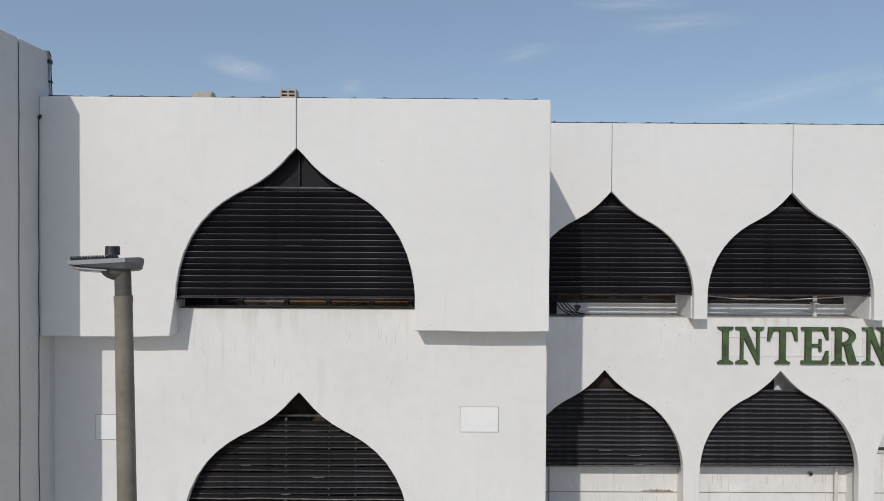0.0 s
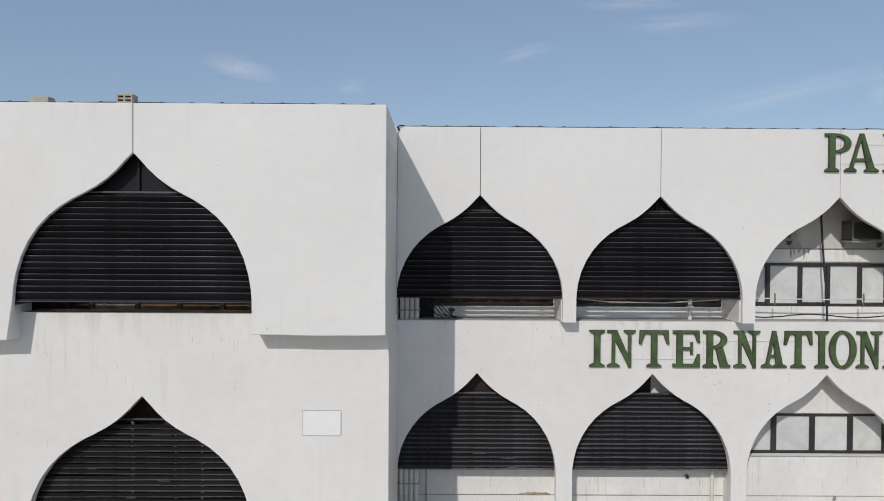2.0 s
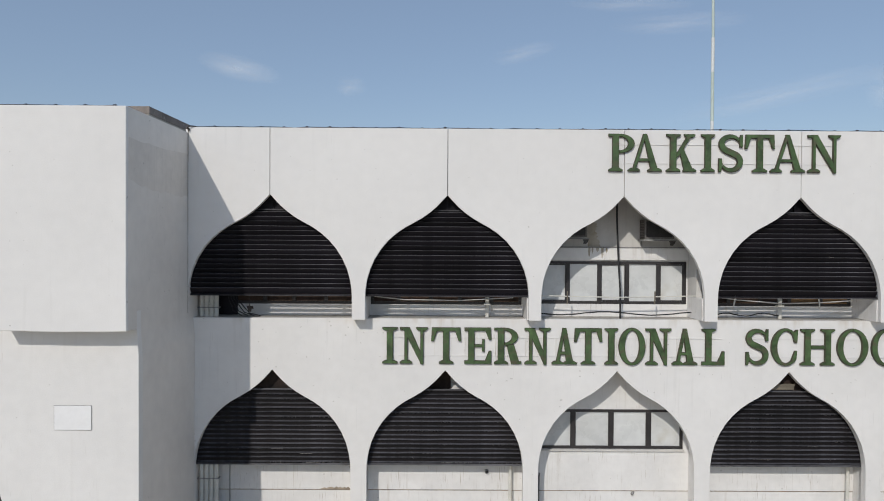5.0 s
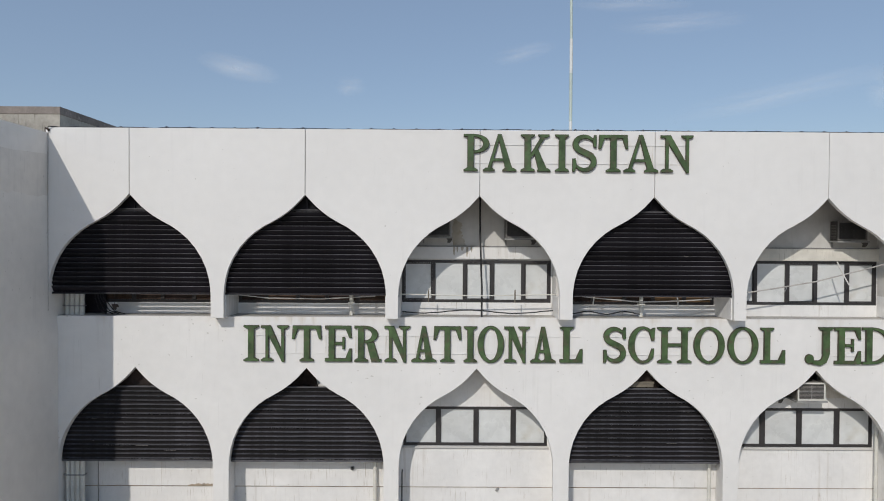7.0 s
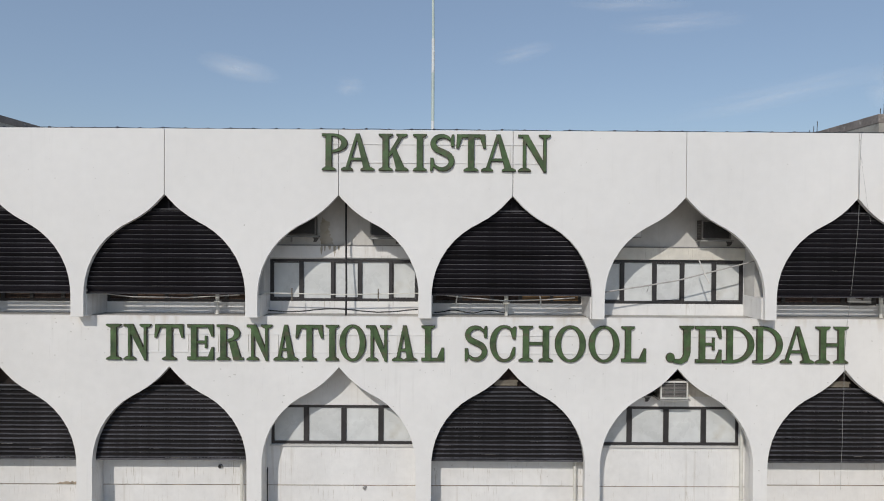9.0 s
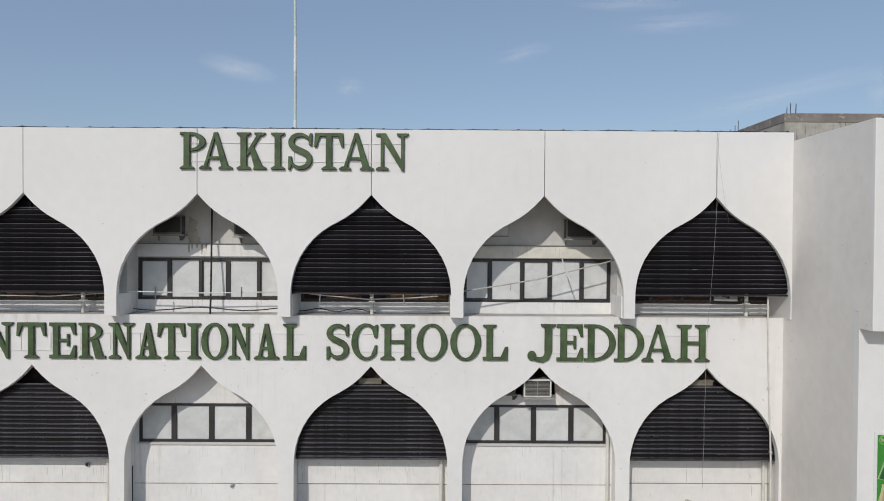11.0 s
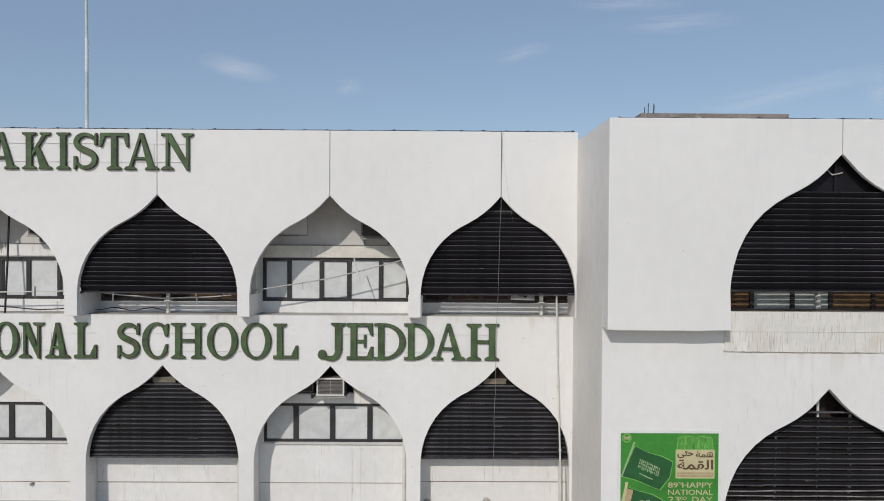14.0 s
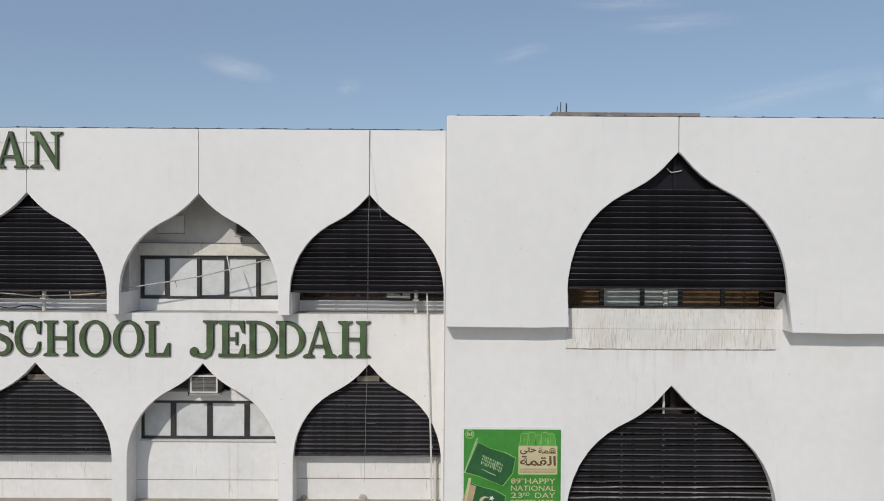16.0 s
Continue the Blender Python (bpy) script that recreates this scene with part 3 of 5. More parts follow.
# ---- the two side wings ----
def wing(name, xa, xb, cx, top, y_up, y_low, legs, halves, flare, spring, apex, low_c, low_halves, ap, label, out_right=0.0):
    w = thing(f"wall_upper_{name}", (cx, y_up, 4.4), f"white overhanging upper wall of the {label} with one large pointed arch", "wall", kind="structure")
    hl, hr = halves
    half = max(halves)
    la = [(xa, top)] + sag((xa, legs[0]), (cx - hl - flare[0], legs[0]), 0.014, 3) + [(cx - hl, spring)] + arch(cx - GAP, hl - GAP, spring, apex, -1, FULL)[::-1][1:] + [(cx - GAP, top)]
    ra = sag((xb, top), (xb, legs[1]), 0.008, 5)[:-1] + sag((xb, legs[1]), (cx + hr + flare[1], legs[1]), 0.014, 4) + [(cx + hr, spring)] + arch(cx + GAP, hr - GAP, spring, apex, 1, FULL)[::-1][1:] + [(cx + GAP, top)]
    part("panel", prism(bmesh.new(), la, y_up, y_up + 0.085), WHITE, w, bevel=0.014)
    part("panel", prism(bmesh.new(), ra, y_up, y_up + 0.085), WHITE, w, bevel=0.014)
    part("parapet_back", boxed((xa + 0.165, xb - 0.165, y_up + 0.088, y_up + 0.32, top - 0.4, top - 0.004)), WHITE, w)
    part("joint_sealant", boxed((cx - 0.03, cx + 0.03, y_up + 0.05, y_up + 0.08, apex, top - 0.004)), GROOVE, w)
    for a, c, z in ((xa + 0.163, cx - hl - flare[0] - 0.004, legs[0] + 0.004), (cx + hr + flare[1] + 0.004, xb - 0.163, legs[1] + 0.004)):
        part("overhang", boxed((a, c, y_up + 0.088, y_low + 0.3, z, spring - 0.1)), WHITE, w)
    # lower wall with its own arch
    sp, lc = 0.96, low_c
    ll, lr = low_halves
    lo = [(xa, 0), (xa, 4.89), (xb, 4.89), (xb, 4.57), (xb + out_right, 4.1), (xb + out_right, 0), (lc + lr, 0)] + arch(lc, lr, sp, ap, 1, FULL)[::-1] + arch(lc, ll, sp, ap, -1, FULL)[1:] + [(lc - ll, 0)]
    tagged(part(f"wall_lower_{name}", prism(bmesh.new(), lo, y_low, y_low + 0.16), WHITE_LOW_A if cx < 0 else WHITE_LOW_B, bevel=0.006),
           f"white lower wall of the {label} with a pointed arch and rain streaks", "wall", kind="structure")
    # sides, slabs, roof and the recessed window wall
    s = thing(f"wall_sides_{name}", (cx, 0, 0), f"white side walls of the {label}", "wall", kind="structure")
    for a, c in ((xa + 0.002, xa + 0.16), (xb - 0.16, xb - 0.002)):
        leg = legs[0] if a < cx else legs[1]
        side = [(y_up + 0.07, top - 0.002), (y_up + 0.07, leg + 0.003), (y_low - 0.002, leg + 0.003), (y_low - 0.002, 4.893), (y_low + 0.145, 4.893), (y_low + 0.145, 0), (16.0, 0), (16.0, top - 0.002)]
        bm = prism(bmesh.new(), side, 0, c - a)
        bmesh.ops.transform(bm, matrix=Matrix(((0, 1, 0, a), (1, 0, 0, 0), (0, 0, 1, 0), (0, 0, 0, 1))), verts=bm.verts)
        bmesh.ops.recalc_face_normals(bm, faces=bm.faces)
        part("side_wall", bm, WHITE_SIDE, s)
        if out_right and a > cx:
            part("side_facing", prism(bmesh.new(), [(xb - 0.01, 4.57), (xb - 0.002 + out_right, 4.1), (xb - 0.002 + out_right, 0), (xb - 0.01, 0)], y_low + 0.145, YL - 0.002), WHITE_SIDE, s)
    if cx < 0:
        bm = prism(bmesh.new(), sag((y_up + 0.1, 7.95), (-0.005, 8.0), 0.05, 41, 14) + sag((-0.005, 7.1), (y_up + 0.1, 7.22), 0.09, 42, 16), 0, 0.0022)
        bmesh.ops.transform(bm, matrix=Matrix(((0, 1, 0, xb - 0.001), (1, 0, 0, 0), (0, 0, 1, 0), (0, 0, 0, 1))), verts=bm.verts)
        part("repair_patch", bm, PATCH, s)
    tagged(part(f"floor_{name}", boxed((xa + 0.17, xb - 0.17, y_low + 0.47, 5.9, 4.4, 4.78)), ROOF), f"floor slab inside the {label}", "floor", kind="structure")
    tagged(part(f"roof_{name}", boxed((xa + 0.165, xb - 0.165, y_up + 0.33, 15.99, top - 0.35, top - 0.2)), ROOF), f"flat roof of the {label}", "roof", kind="structure")
    r = thing(f"wall_inner_{name}", (cx, y_low + 0.62, 0), f"recessed inner wall of the {label}", "wall", kind="structure")
    yi = y_low + 0.62
    part("spandrel", boxed((xa + 0.17, xb - 0.17, y_low + 3.0, y_low + 3.15, 0, 4.39)), WHITE_IN, r)
    part("sill_cap", boxed((cx - half - 0.06, cx + half + 0.06, y_low + 0.004, y_low + 0.46, 4.786, 4.9)), GRIME, r, bevel=0.004)
    part("lintel", boxed((xa + 0.17, xb - 0.17, yi, yi + 0.15, 5.75, top - 0.36)), WHITE_IN, r)
    return yi


yl = wing("left", -10.33, -1.76, -6.03, 8.47, -2.76, -2.36, (4.45, 4.57), (2.03, 2.0), (0.1, 0.0), 5.13, 7.63, -6.06, (2.05, 1.945), 3.425, "side wing", 0.03)
yr = wing("right", X1 - 0.01, 29.15, 24.89, 8.40, -2.72, -2.34, (4.58, 4.50), (1.99, 2.01), (-0.03, 0.1), 5.29, 7.765, 24.94, (1.965, 2.02), 3.45, "far wing")
window(9, -8.6, -3.4, 4.79, 5.74, yl, [-7.72, -7.27, -6.43, -5.66, -4.86, -4.15], [BROWN_DIM, BROWN_DIM, PALE_DIM, CURTAIN, CURTAIN, CURTAIN, CURTAIN], "dark strip window with brown curtains behind the large shutter", sill=False)
window(10, 22.4, 27.4, 4.79, 5.74, yr, [23.77, 24.57, 25.32, 26.16, 26.93], [CURTAIN, PALE, PALE, CURTAIN, CURTAIN, BROWN_DIM], "dark strip window with brown and pale curtains behind the large shutter", sill=False)
for cx, yu, yw, zb, zt, za in ((-6.03, -2.76, -2.36, 5.10, 6.99, 7.63), (24.89, -2.72, -2.34, 5.285, 7.09, 7.765)):
    shutter(cx, 2.07, yu + 0.15, zb, zt, 0.1025, 0.97, 0.017, 0.010, 0.124, "wide black louvred shutter filling a large arch", za)
    shutter(cx, 2.1, yw + 0.21, 1.0, 2.98, 0.102, 0.78, 0.026, 0.012, 0, "half-open black louvred shutter in a large lower arch", 3.45, False)

# plain walls and a roof strip that close the building at the back
rear = thing("wall_rear", (9.0, 16.0, 0), "plain white rear walls of the building", "wall", kind="structure")
part("wall", boxed((-13.2, 29.15, 16.003, 16.16, 0, 8.4)), WHITE_SIDE, rear)
part("wall", boxed((-13.2, -13.04, -1.997, 16.0, 0, 8.4)), WHITE_SIDE, rear)
tagged(part("roof_rear", boxed((-13.037, -10.333, -1.997, 16.0, 8.1, 8.27)), ROOF), "flat roof behind the tower", "roof", kind="structure")

# windows and posts that show through the half-open lower shutters of the wings
for k, (cx, yw) in enumerate(((-6.05, -2.36), (24.89, -2.34))):
    window(11 + k, cx - 2.2, cx + 2.2, 0.9, 3.5, yw + 0.62, [cx + d for d in (-1.35, -0.55, 0.3, 1.15)], [BROWN_DIM],
           "dark-framed window with brown curtains behind a half-open shutter", 0.05, False)
    for d in ((-0.3, 0.47, 0.95) if k == 0 else (-0.8, 0.0, 0.62)):
        part("post", boxed((cx + d - 0.018, cx + d + 0.018, yw + 0.27, yw + 0.31, 0.6, 3.25 if d == 0 else 2.9)), PIPE, bpy.data.objects[f"window_{11 + k}"])


# ---- tower wall beside the side wing ----
tower = thing("wall_tower", (-11.6, -3.4, 0), "grey-white projecting tower wall with vertical joints", "wall", kind="structure")
part("wall", boxed((-13.2, -10.33, -4.02, -3.312, 0, 9.27)), GREY_WALL, tower, bevel=0.01)
# unseen taller end, added to shape the shadow on the wing
part("wall", boxed((-13.2, -10.33, -4.42, -4.023, 0, 9.44)), GREY_WALL, tower, bevel=0.01)
part("wall", boxed((-13.2, -10.33, -3.288, -2.45, 0, 9.27)), GREY_WALL, tower, bevel=0.01)
part("joint_sealant", boxed((-13.19, -10.36, -3.311, -3.289, 0, 9.265)), GROOVE, tower)
part("wall_foot", boxed((-13.2, -10.33, -2.447, -2.0, 0, 4.6)), GREY_WALL, tower)
b = thing("cable_bundle", (-10.3, -2.5, 8.47), "dark cable bundle sagging over the tower corner", "cable")
for k, (dx, dy) in enumerate(((0.012, -2.5), (0.022, -2.475), (0.01, -2.455))):
    part("cable", tube(bmesh.new(), [(-10.31 + dx, dy + 0.1, 8.47 + 0.02 * k), (-10.325 + dx, dy + 0.03, 8.55), (-10.325 + dx, dy + 0.012, 8.8), (-10.32 + dx, dy - 0.005, 8.98), (-10.325 + dx, dy, 9.1),
                                     (-10.32 + dx, dy - 0.01, 9.22), (-10.33 + dx, dy - 0.05, 9.285), (-10.37, dy - 0.08, 9.28)], 0.01, 6), CABLE if k else CABLE_GREY, b)
part("clamp", boxed((-10.33, -10.293, -2.51, -2.43, 8.76, 8.79)), CABLE, b)
part("clamp", boxed((-10.33, -10.293, -2.53, -2.44, 9.08, 9.15)), CABLE, b)


def pipe(name, pts, r, m, label, clips=(), category="pipe"):
    t = thing(name, pts[0], label, category)
    part("tube", tube(bmesh.new(), pts, r, 10), m, t, smooth=True)
    for x, y, z in clips:
        part("clip", boxed((x - r * 1.5, x + r * 1.5, y - r * 1.4, y + r * 1.4, z - 0.014, z + 0.014)), m, t)
    return t


def hung(x, y, z0, z1, r, seed, sway, label):
    """A cable that hangs down a wall in slack, uneven lengths."""
    rng = random.Random(seed)
    n = int((z1 - z0) / 0.55)
    return pipe("cable", [(x, y + rng.uniform(-sway, sway), z0 + (z1 - z0) * k / n) for k in range(n + 1)], r, CABLE, label, category="cable")


hung(-10.326, -3.3, 0.0, 9.2, 0.0045, 21, 0.014, "thin dark cable hanging down the tower wall")
c = hung(-10.322, -2.8, 0.0, 8.1, 0.006, 22, 0.012, "thin dark cable running down beside the wing")
part("gland", tube(bmesh.new(), [(-10.32, -2.8, 8.08), (-10.3, -2.79, 8.13), (-10.29, -2.785, 8.15)], 0.022, 10), CABLE, c)

# ---- street lamp ----
lx, ly = -5.58, -9.74
lamp = thing("street_lamp", (lx, ly, 0), "grey-green painted steel street lamp with a flat LED head", "street lamp")
part("pole", tube(bmesh.new(), [(lx + 0.09, ly, 0), (lx + 0.06, ly, 2.5), (lx + 0.005, ly, 5.71)], 0.073, 20, 0.052), POLE, lamp, smooth=True)
part("collar", tube(bmesh.new(), [(lx + 0.005, ly, 5.695), (lx + 0.005, ly, 5.715), (lx + 0.004, ly, 5.735)], 0.055, 20), POLE, lamp, smooth=True)
part("neck", tube(bmesh.new(), [(lx + 0.004, ly, 5.735), (lx + 0.001, ly, 5.87), (lx - 0.004, ly, 5.9)], 0.048, 20), NECK, lamp, smooth=True)
bm = bmesh.new()
bmesh.ops.create_uvsphere(bm, u_segments=20, v_segments=12, radius=1)
bmesh.ops.transform(bm, matrix=Matrix.Translation((lx - 0.05, ly - 0.005, 5.9)) @ Matrix.Rotation(radians(24), 4, "Y") @ Matrix.Diagonal((0.092, 0.065, 0.066, 1)), verts=bm.verts)
part("joint", bm, NECK, lamp, smooth=True)
hm = Matrix.Translation((lx - 0.095, ly, 5.935)) @ Matrix.Rotation(radians(24), 4, "Z") @ Matrix.Rotation(radians(-3), 4, "Y") @ Matrix.Rotation(radians(-7), 4, "X") @ Matrix.Scale(0.8, 4)


def head(pts_z, m, name, bevel=0.0, parent=lamp):
    bm = bmesh.new()
    for s in pts_z:
        box(bm, *s)
    bmesh.ops.transform(bm, matrix=hm, verts=bm.verts)
    return part(name, bm, m, parent, bevel=bevel)


bm = bmesh.new()
rim = [(-0.25, -0.10), (-0.2, -0.14), (0.12, -0.15), (0.24, -0.12), (0.26, 0.0), (0.24, 0.12), (0.12, 0.15), (-0.2, 0.14), (-0.25, 0.10)]
up_ring = [bm.verts.new((x, y, 0.022)) for x, y in rim]
mid_ring = [bm.verts.new((x, y, -0.012)) for x, y in rim]
low_ring = [bm.verts.new((x * 0.86 + 0.02, y * 0.86, -0.022 - 0.045 * min(1, (x + 0.25) / 0.2))) for x, y in rim]
bm.faces.new(up_ring)
bmesh.ops.triangulate(bm, faces=[bm.faces.new(low_ring[::-1])])
for a, c in ((up_ring, mid_ring), (mid_ring, low_ring)):
    for k in range(len(rim)):
        j = (k + 1) % len(rim)
        bm.faces.new((a[k], c[k], c[j], a[j]))
bmesh.ops.transform(bm, matrix=hm, verts=bm.verts)
casing = part("lamp_head", bm, LAMP, lamp, bevel=0.006)
for k in range(17):
    head([(-0.235 + k * 0.019, -0.226 + k * 0.019, -0.132, 0.132, 0.022, 0.052)], LAMP_FIN, "cooling_fin", parent=casing)
bm = prism(bmesh.new(), [(-0.256, -0.004), (-0.2, -0.012), (0.13, -0.014), (0.13, 0.02), (-0.2, 0.021), (-0.256, 0.021)], -0.004, 0.004)
bmesh.ops.transform(bm, matrix=hm @ Matrix.Translation((0, -0.146, 0)) @ Matrix.Rotation(radians(-2), 4, "Z"), verts=bm.verts)
part("rim", bm, RIM, casing, "pale bare aluminium rim")
bm = bmesh.new()
glass = [(-0.24, -0.09, -0.016), (-0.19, -0.132, -0.036), (0.0, -0.142, -0.066), (0.0, 0.142, -0.066), (-0.19, 0.132, -0.036), (-0.24, 0.09, -0.016)]
top_v = [bm.verts.new((x, y, z + 0.004)) for x, y, z in glass]
low_v = [bm.verts.new((x, y, z - 0.005)) for x, y, z in glass]
bm.faces.new(top_v)
bm.faces.new(low_v[::-1])
for k in range(6):
    bm.faces.new((top_v[k], low_v[k], low_v[(k + 1) % 6], top_v[(k + 1) % 6]))
bmesh.ops.transform(bm, matrix=hm, verts=bm.verts)
part("lens", bm, LENS, casing)
bm = tube(bmesh.new(), [(lx - 0.062, ly, 5.985), (lx - 0.062, ly, 5.987), (lx - 0.062, ly, 6.035), (lx - 0.062, ly, 6.04)], 0.044, 18, 0.04)
photocell = part("photocell", bm, CABLE, lamp, "black photocell cap", smooth=True)
part("base", tube(bmesh.new(), [(lx - 0.062, ly, 5.94), (lx - 0.062, ly, 5.984)], 0.03, 16), LAMP, photocell)

# ---- sign letters ----
STEM, THIN, SERIF = 0.172, 0.09, 0.075


def arc(cx, cz, rx, rz, a0, a1, n=14):
    return [(cx + rx * math.cos(radians(a0 + (a1 - a0) * k / n)), cz + rz * math.sin(radians(a0 + (a1 - a0) * k / n))) for k in range(n + 1)]


def band(pts, w0, wm, w1):
    """A stroke along points, its width going from w0 over wm to w1."""
    left, right, n = [], [], len(pts) - 1
    for i, (x, z) in enumerate(pts):
        ax, az = pts[max(i - 1, 0)]
        bx, bz = pts[min(i + 1, n)]
        d = math.hypot(bx - ax, bz - az)
        nx, nz = -(bz - az) / d, (bx - ax) / d
        u = i / n
        w = w0 + (wm - w0) * math.sin(u * math.pi) if u < 0.5 else w1 + (wm - w1) * math.sin(u * math.pi)
        left.append((x + nx * w / 2, z + nz * w / 2))
        right.append((x - nx * w / 2, z - nz * w / 2))
    return left + right[::-1]


def rect(a, c, lo, hi):
    return [(a, lo), (c, lo), (c, hi), (a, hi)]


def foot(x, half, z, up=True):
    """A slab serif with sloping shoulders."""
    s, t = SERIF, 1 if up else -1
    return [(x - half, z), (x + half, z), (x + half, z + t * s * 0.6), (x + half * 0.55, z + t * s * 1.3), (x - half * 0.55, z + t * s * 1.3), (x - half, z + t * s * 0.6)]


def bowl(x, cz, rx, rz, thick):
    return arc(x, cz, rx, rz, -90, 90) + arc(x, cz, max(rx - thick, 0.03), rz - THIN * 0.9, 90, -90)


def glyph(ch, w):
    """Outlines of a heavy serif capital, one unit high and w wide."""
    S, T, F = STEM, THIN, SERIF
    half = 0.19
    if ch == "I":
        return [rect(w / 2 - S / 2, w / 2 + S / 2, 0, 1), foot(w / 2, w / 2, 0), foot(w / 2, w / 2, 1, False)]
    if ch == "N":
        return [rect(0.125, 0.215, 0, 1), rect(w - 0.205, w - 0.115, 0, 1), foot(0.17, 0.17, 0), foot(w - 0.16, 0.16, 1, False),
                [(0.06, 1), (0.27, 1), (w - 0.115, 0.14), (w - 0.115, -0.02), (w - 0.18, -0.02)], rect(0, 0.2, 1 - F, 1)]
    if ch == "A":
        return [[(w / 2 - 0.05, 1), (w / 2 + 0.03, 1), (0.2, 0), (0.1, 0)], [(w / 2 - 0.06, 1), (w / 2 + 0.05, 1), (w - 0.09, 0), (w - 0.29, 0)],
                rect(w * 0.27, w * 0.7, 0.27, 0.35), foot(0.16, 0.16, 0), foot(w - 0.19, 0.19, 0)]
    if ch == "K":
        return [rect(0.1, 0.275, 0, 1), foot(0.19, 0.19, 0), foot(0.19, 0.19, 1, False), [(0.27, 0.36), (0.36, 0.44), (w - 0.1, 1), (w - 0.22, 1), (0.27, 0.48)],
                [(0.36, 0.5), (0.46, 0.62), (w - 0.06, 0), (w - 0.32, 0)], foot(w - 0.18, 0.18, 0), foot(w - 0.18, 0.15, 1, False)]
    if ch in "PR":
        wb = w if ch == "P" else w - 0.09
        out = [rect(0.1, 0.275, 0, 1), foot(0.19, half, 0), rect(0, 0.3, 1 - F, 1), bowl(0.28, 0.74 if ch == "P" else 0.755, wb - 0.28, 0.26 if ch == "P" else 0.245, 0.175)]
        if ch == "R":
            out += [[(0.34, 0.52), (0.54, 0.55), (w - 0.04, 0), (w - 0.28, 0)], rect(w - 0.22, w, 0, F)]
        return out
    if ch == "D":
        return [rect(0.1, 0.275, 0, 1), rect(0, 0.3, 0, F), rect(0, 0.3, 1 - F, 1), bowl(0.27, 0.5, w - 0.27, 0.5, 0.175)]
    if ch == "O":
        return [arc(w / 2, 0.5, w / 2, 0.52, -90, 90) + arc(w / 2, 0.5, w / 2 - 0.175, 0.44, 90, -90),
                arc(w / 2, 0.5, w / 2, 0.52, 90, 270) + arc(w / 2, 0.5, w / 2 - 0.175, 0.44, 270, 90)]
    if ch == "C":
        return [arc(w * 0.54, 0.5, w * 0.54, 0.52, 42, 318, 22) + arc(w * 0.57, 0.5, w * 0.57 - 0.175, 0.44, 318, 42, 22),
                [(w - 0.1, 0.62), (w - 0.02, 0.62), (w, 0.98), (w - 0.06, 0.98), (w - 0.17, 0.86)], [(w - 0.09, 0.4), (w - 0.02, 0.4), (w - 0.04, 0.16), (w - 0.2, 0.1)]]
    if ch == "S":
        r = w / 2 - 0.09
        spine = arc(w / 2, 0.745, r, 0.2, 30, 235, 12) + arc(w / 2, 0.27, r, 0.22, 58, -150, 12)
        return [band(spine, 0.075, 0.17, 0.075), [(w - 0.13, 0.84), (w - 0.1, 0.66), (w - 0.02, 0.66), (w - 0.02, 0.99), (w - 0.08, 0.99)],
                [(0.13, 0.16), (0.1, 0.36), (0.01, 0.36), (0.01, 0.0), (0.07, 0.0)]]
    if ch == "T":
        return [rect(w / 2 - S / 2, w / 2 + S / 2, 0, 1), foot(w / 2, 0.2, 0), rect(0.02, w - 0.02, 0.9, 1), [(0.02, 0.99), (0, 0.62), (0.07, 0.62), (0.17, 0.92)],
                [(w - 0.02, 0.99), (w, 0.62), (w - 0.07, 0.62), (w - 0.17, 0.92)]]
    if ch == "L":
        return [rect(0.1, 0.275, 0, 1), foot(0.19, 0.19, 1, False), rect(0, w, 0, 0.095), [(w, 0), (w, 0.38), (w - 0.07, 0.38), (w - 0.2, 0.08)]]
    if ch == "E":
        return [rect(0.1, 0.275, 0, 1), rect(0, w - 0.02, 0, 0.095), rect(0, w - 0.02, 0.91, 1), rect(0.28, w - 0.2, 0.465, 0.545), rect(w - 0.26, w - 0.19, 0.34, 0.68),
                [(w, 0), (w, 0.36), (w - 0.07, 0.36), (w - 0.18, 0.08)], [(w - 0.02, 1), (w, 0.66), (w - 0.07, 0.66), (w - 0.18, 0.93)]]
    if ch == "H":
        return [rect(0.113, 0.287, 0, 1), rect(w - 0.287, w - 0.113, 0, 1), foot(0.2, 0.2, 0), foot(0.2, 0.2, 1, False), foot(w - 0.2, 0.2, 0), foot(w - 0.2, 0.2, 1, False),
                rect(0.29, w - 0.29, 0.455, 0.55)]
    hook = [(w - 0.2, 0.4), (w - 0.2, 0.24), (w - 0.25, 0.1), (w - 0.36, 0.03), (0.2, 0.05)]
    return [rect(w - 0.3, w - 0.1, 0.26, 1), foot(w - 0.2, 0.2, 1, False), band(hook, 0.2, 0.17, 0.1), arc(0.13, 0.14, 0.12, 0.13, 0, 342, 18)]


def outset(pts, d):
    """An outline moved outward by d."""
    n = len(pts)
    turn = 1 if sum(pts[i][0] * pts[(i + 1) % n][1] - pts[(i + 1) % n][0] * pts[i][1] for i in range(n)) > 0 else -1
    out = []
    for i, (x, z) in enumerate(pts):
        nx = nz = 0.0
        for p, q in ((pts[i - 1], (x, z)), ((x, z), pts[(i + 1) % n])):
            ex, ez = q[0] - p[0], q[1] - p[1]
            w = math.hypot(ex, ez) or 1.0
            nx, nz = nx + turn * ez / w, nz - turn * ex / w
        w = math.hypot(nx, nz) or 1.0
        out.append((x + nx / w * d, z + nz / w * d))
    return out


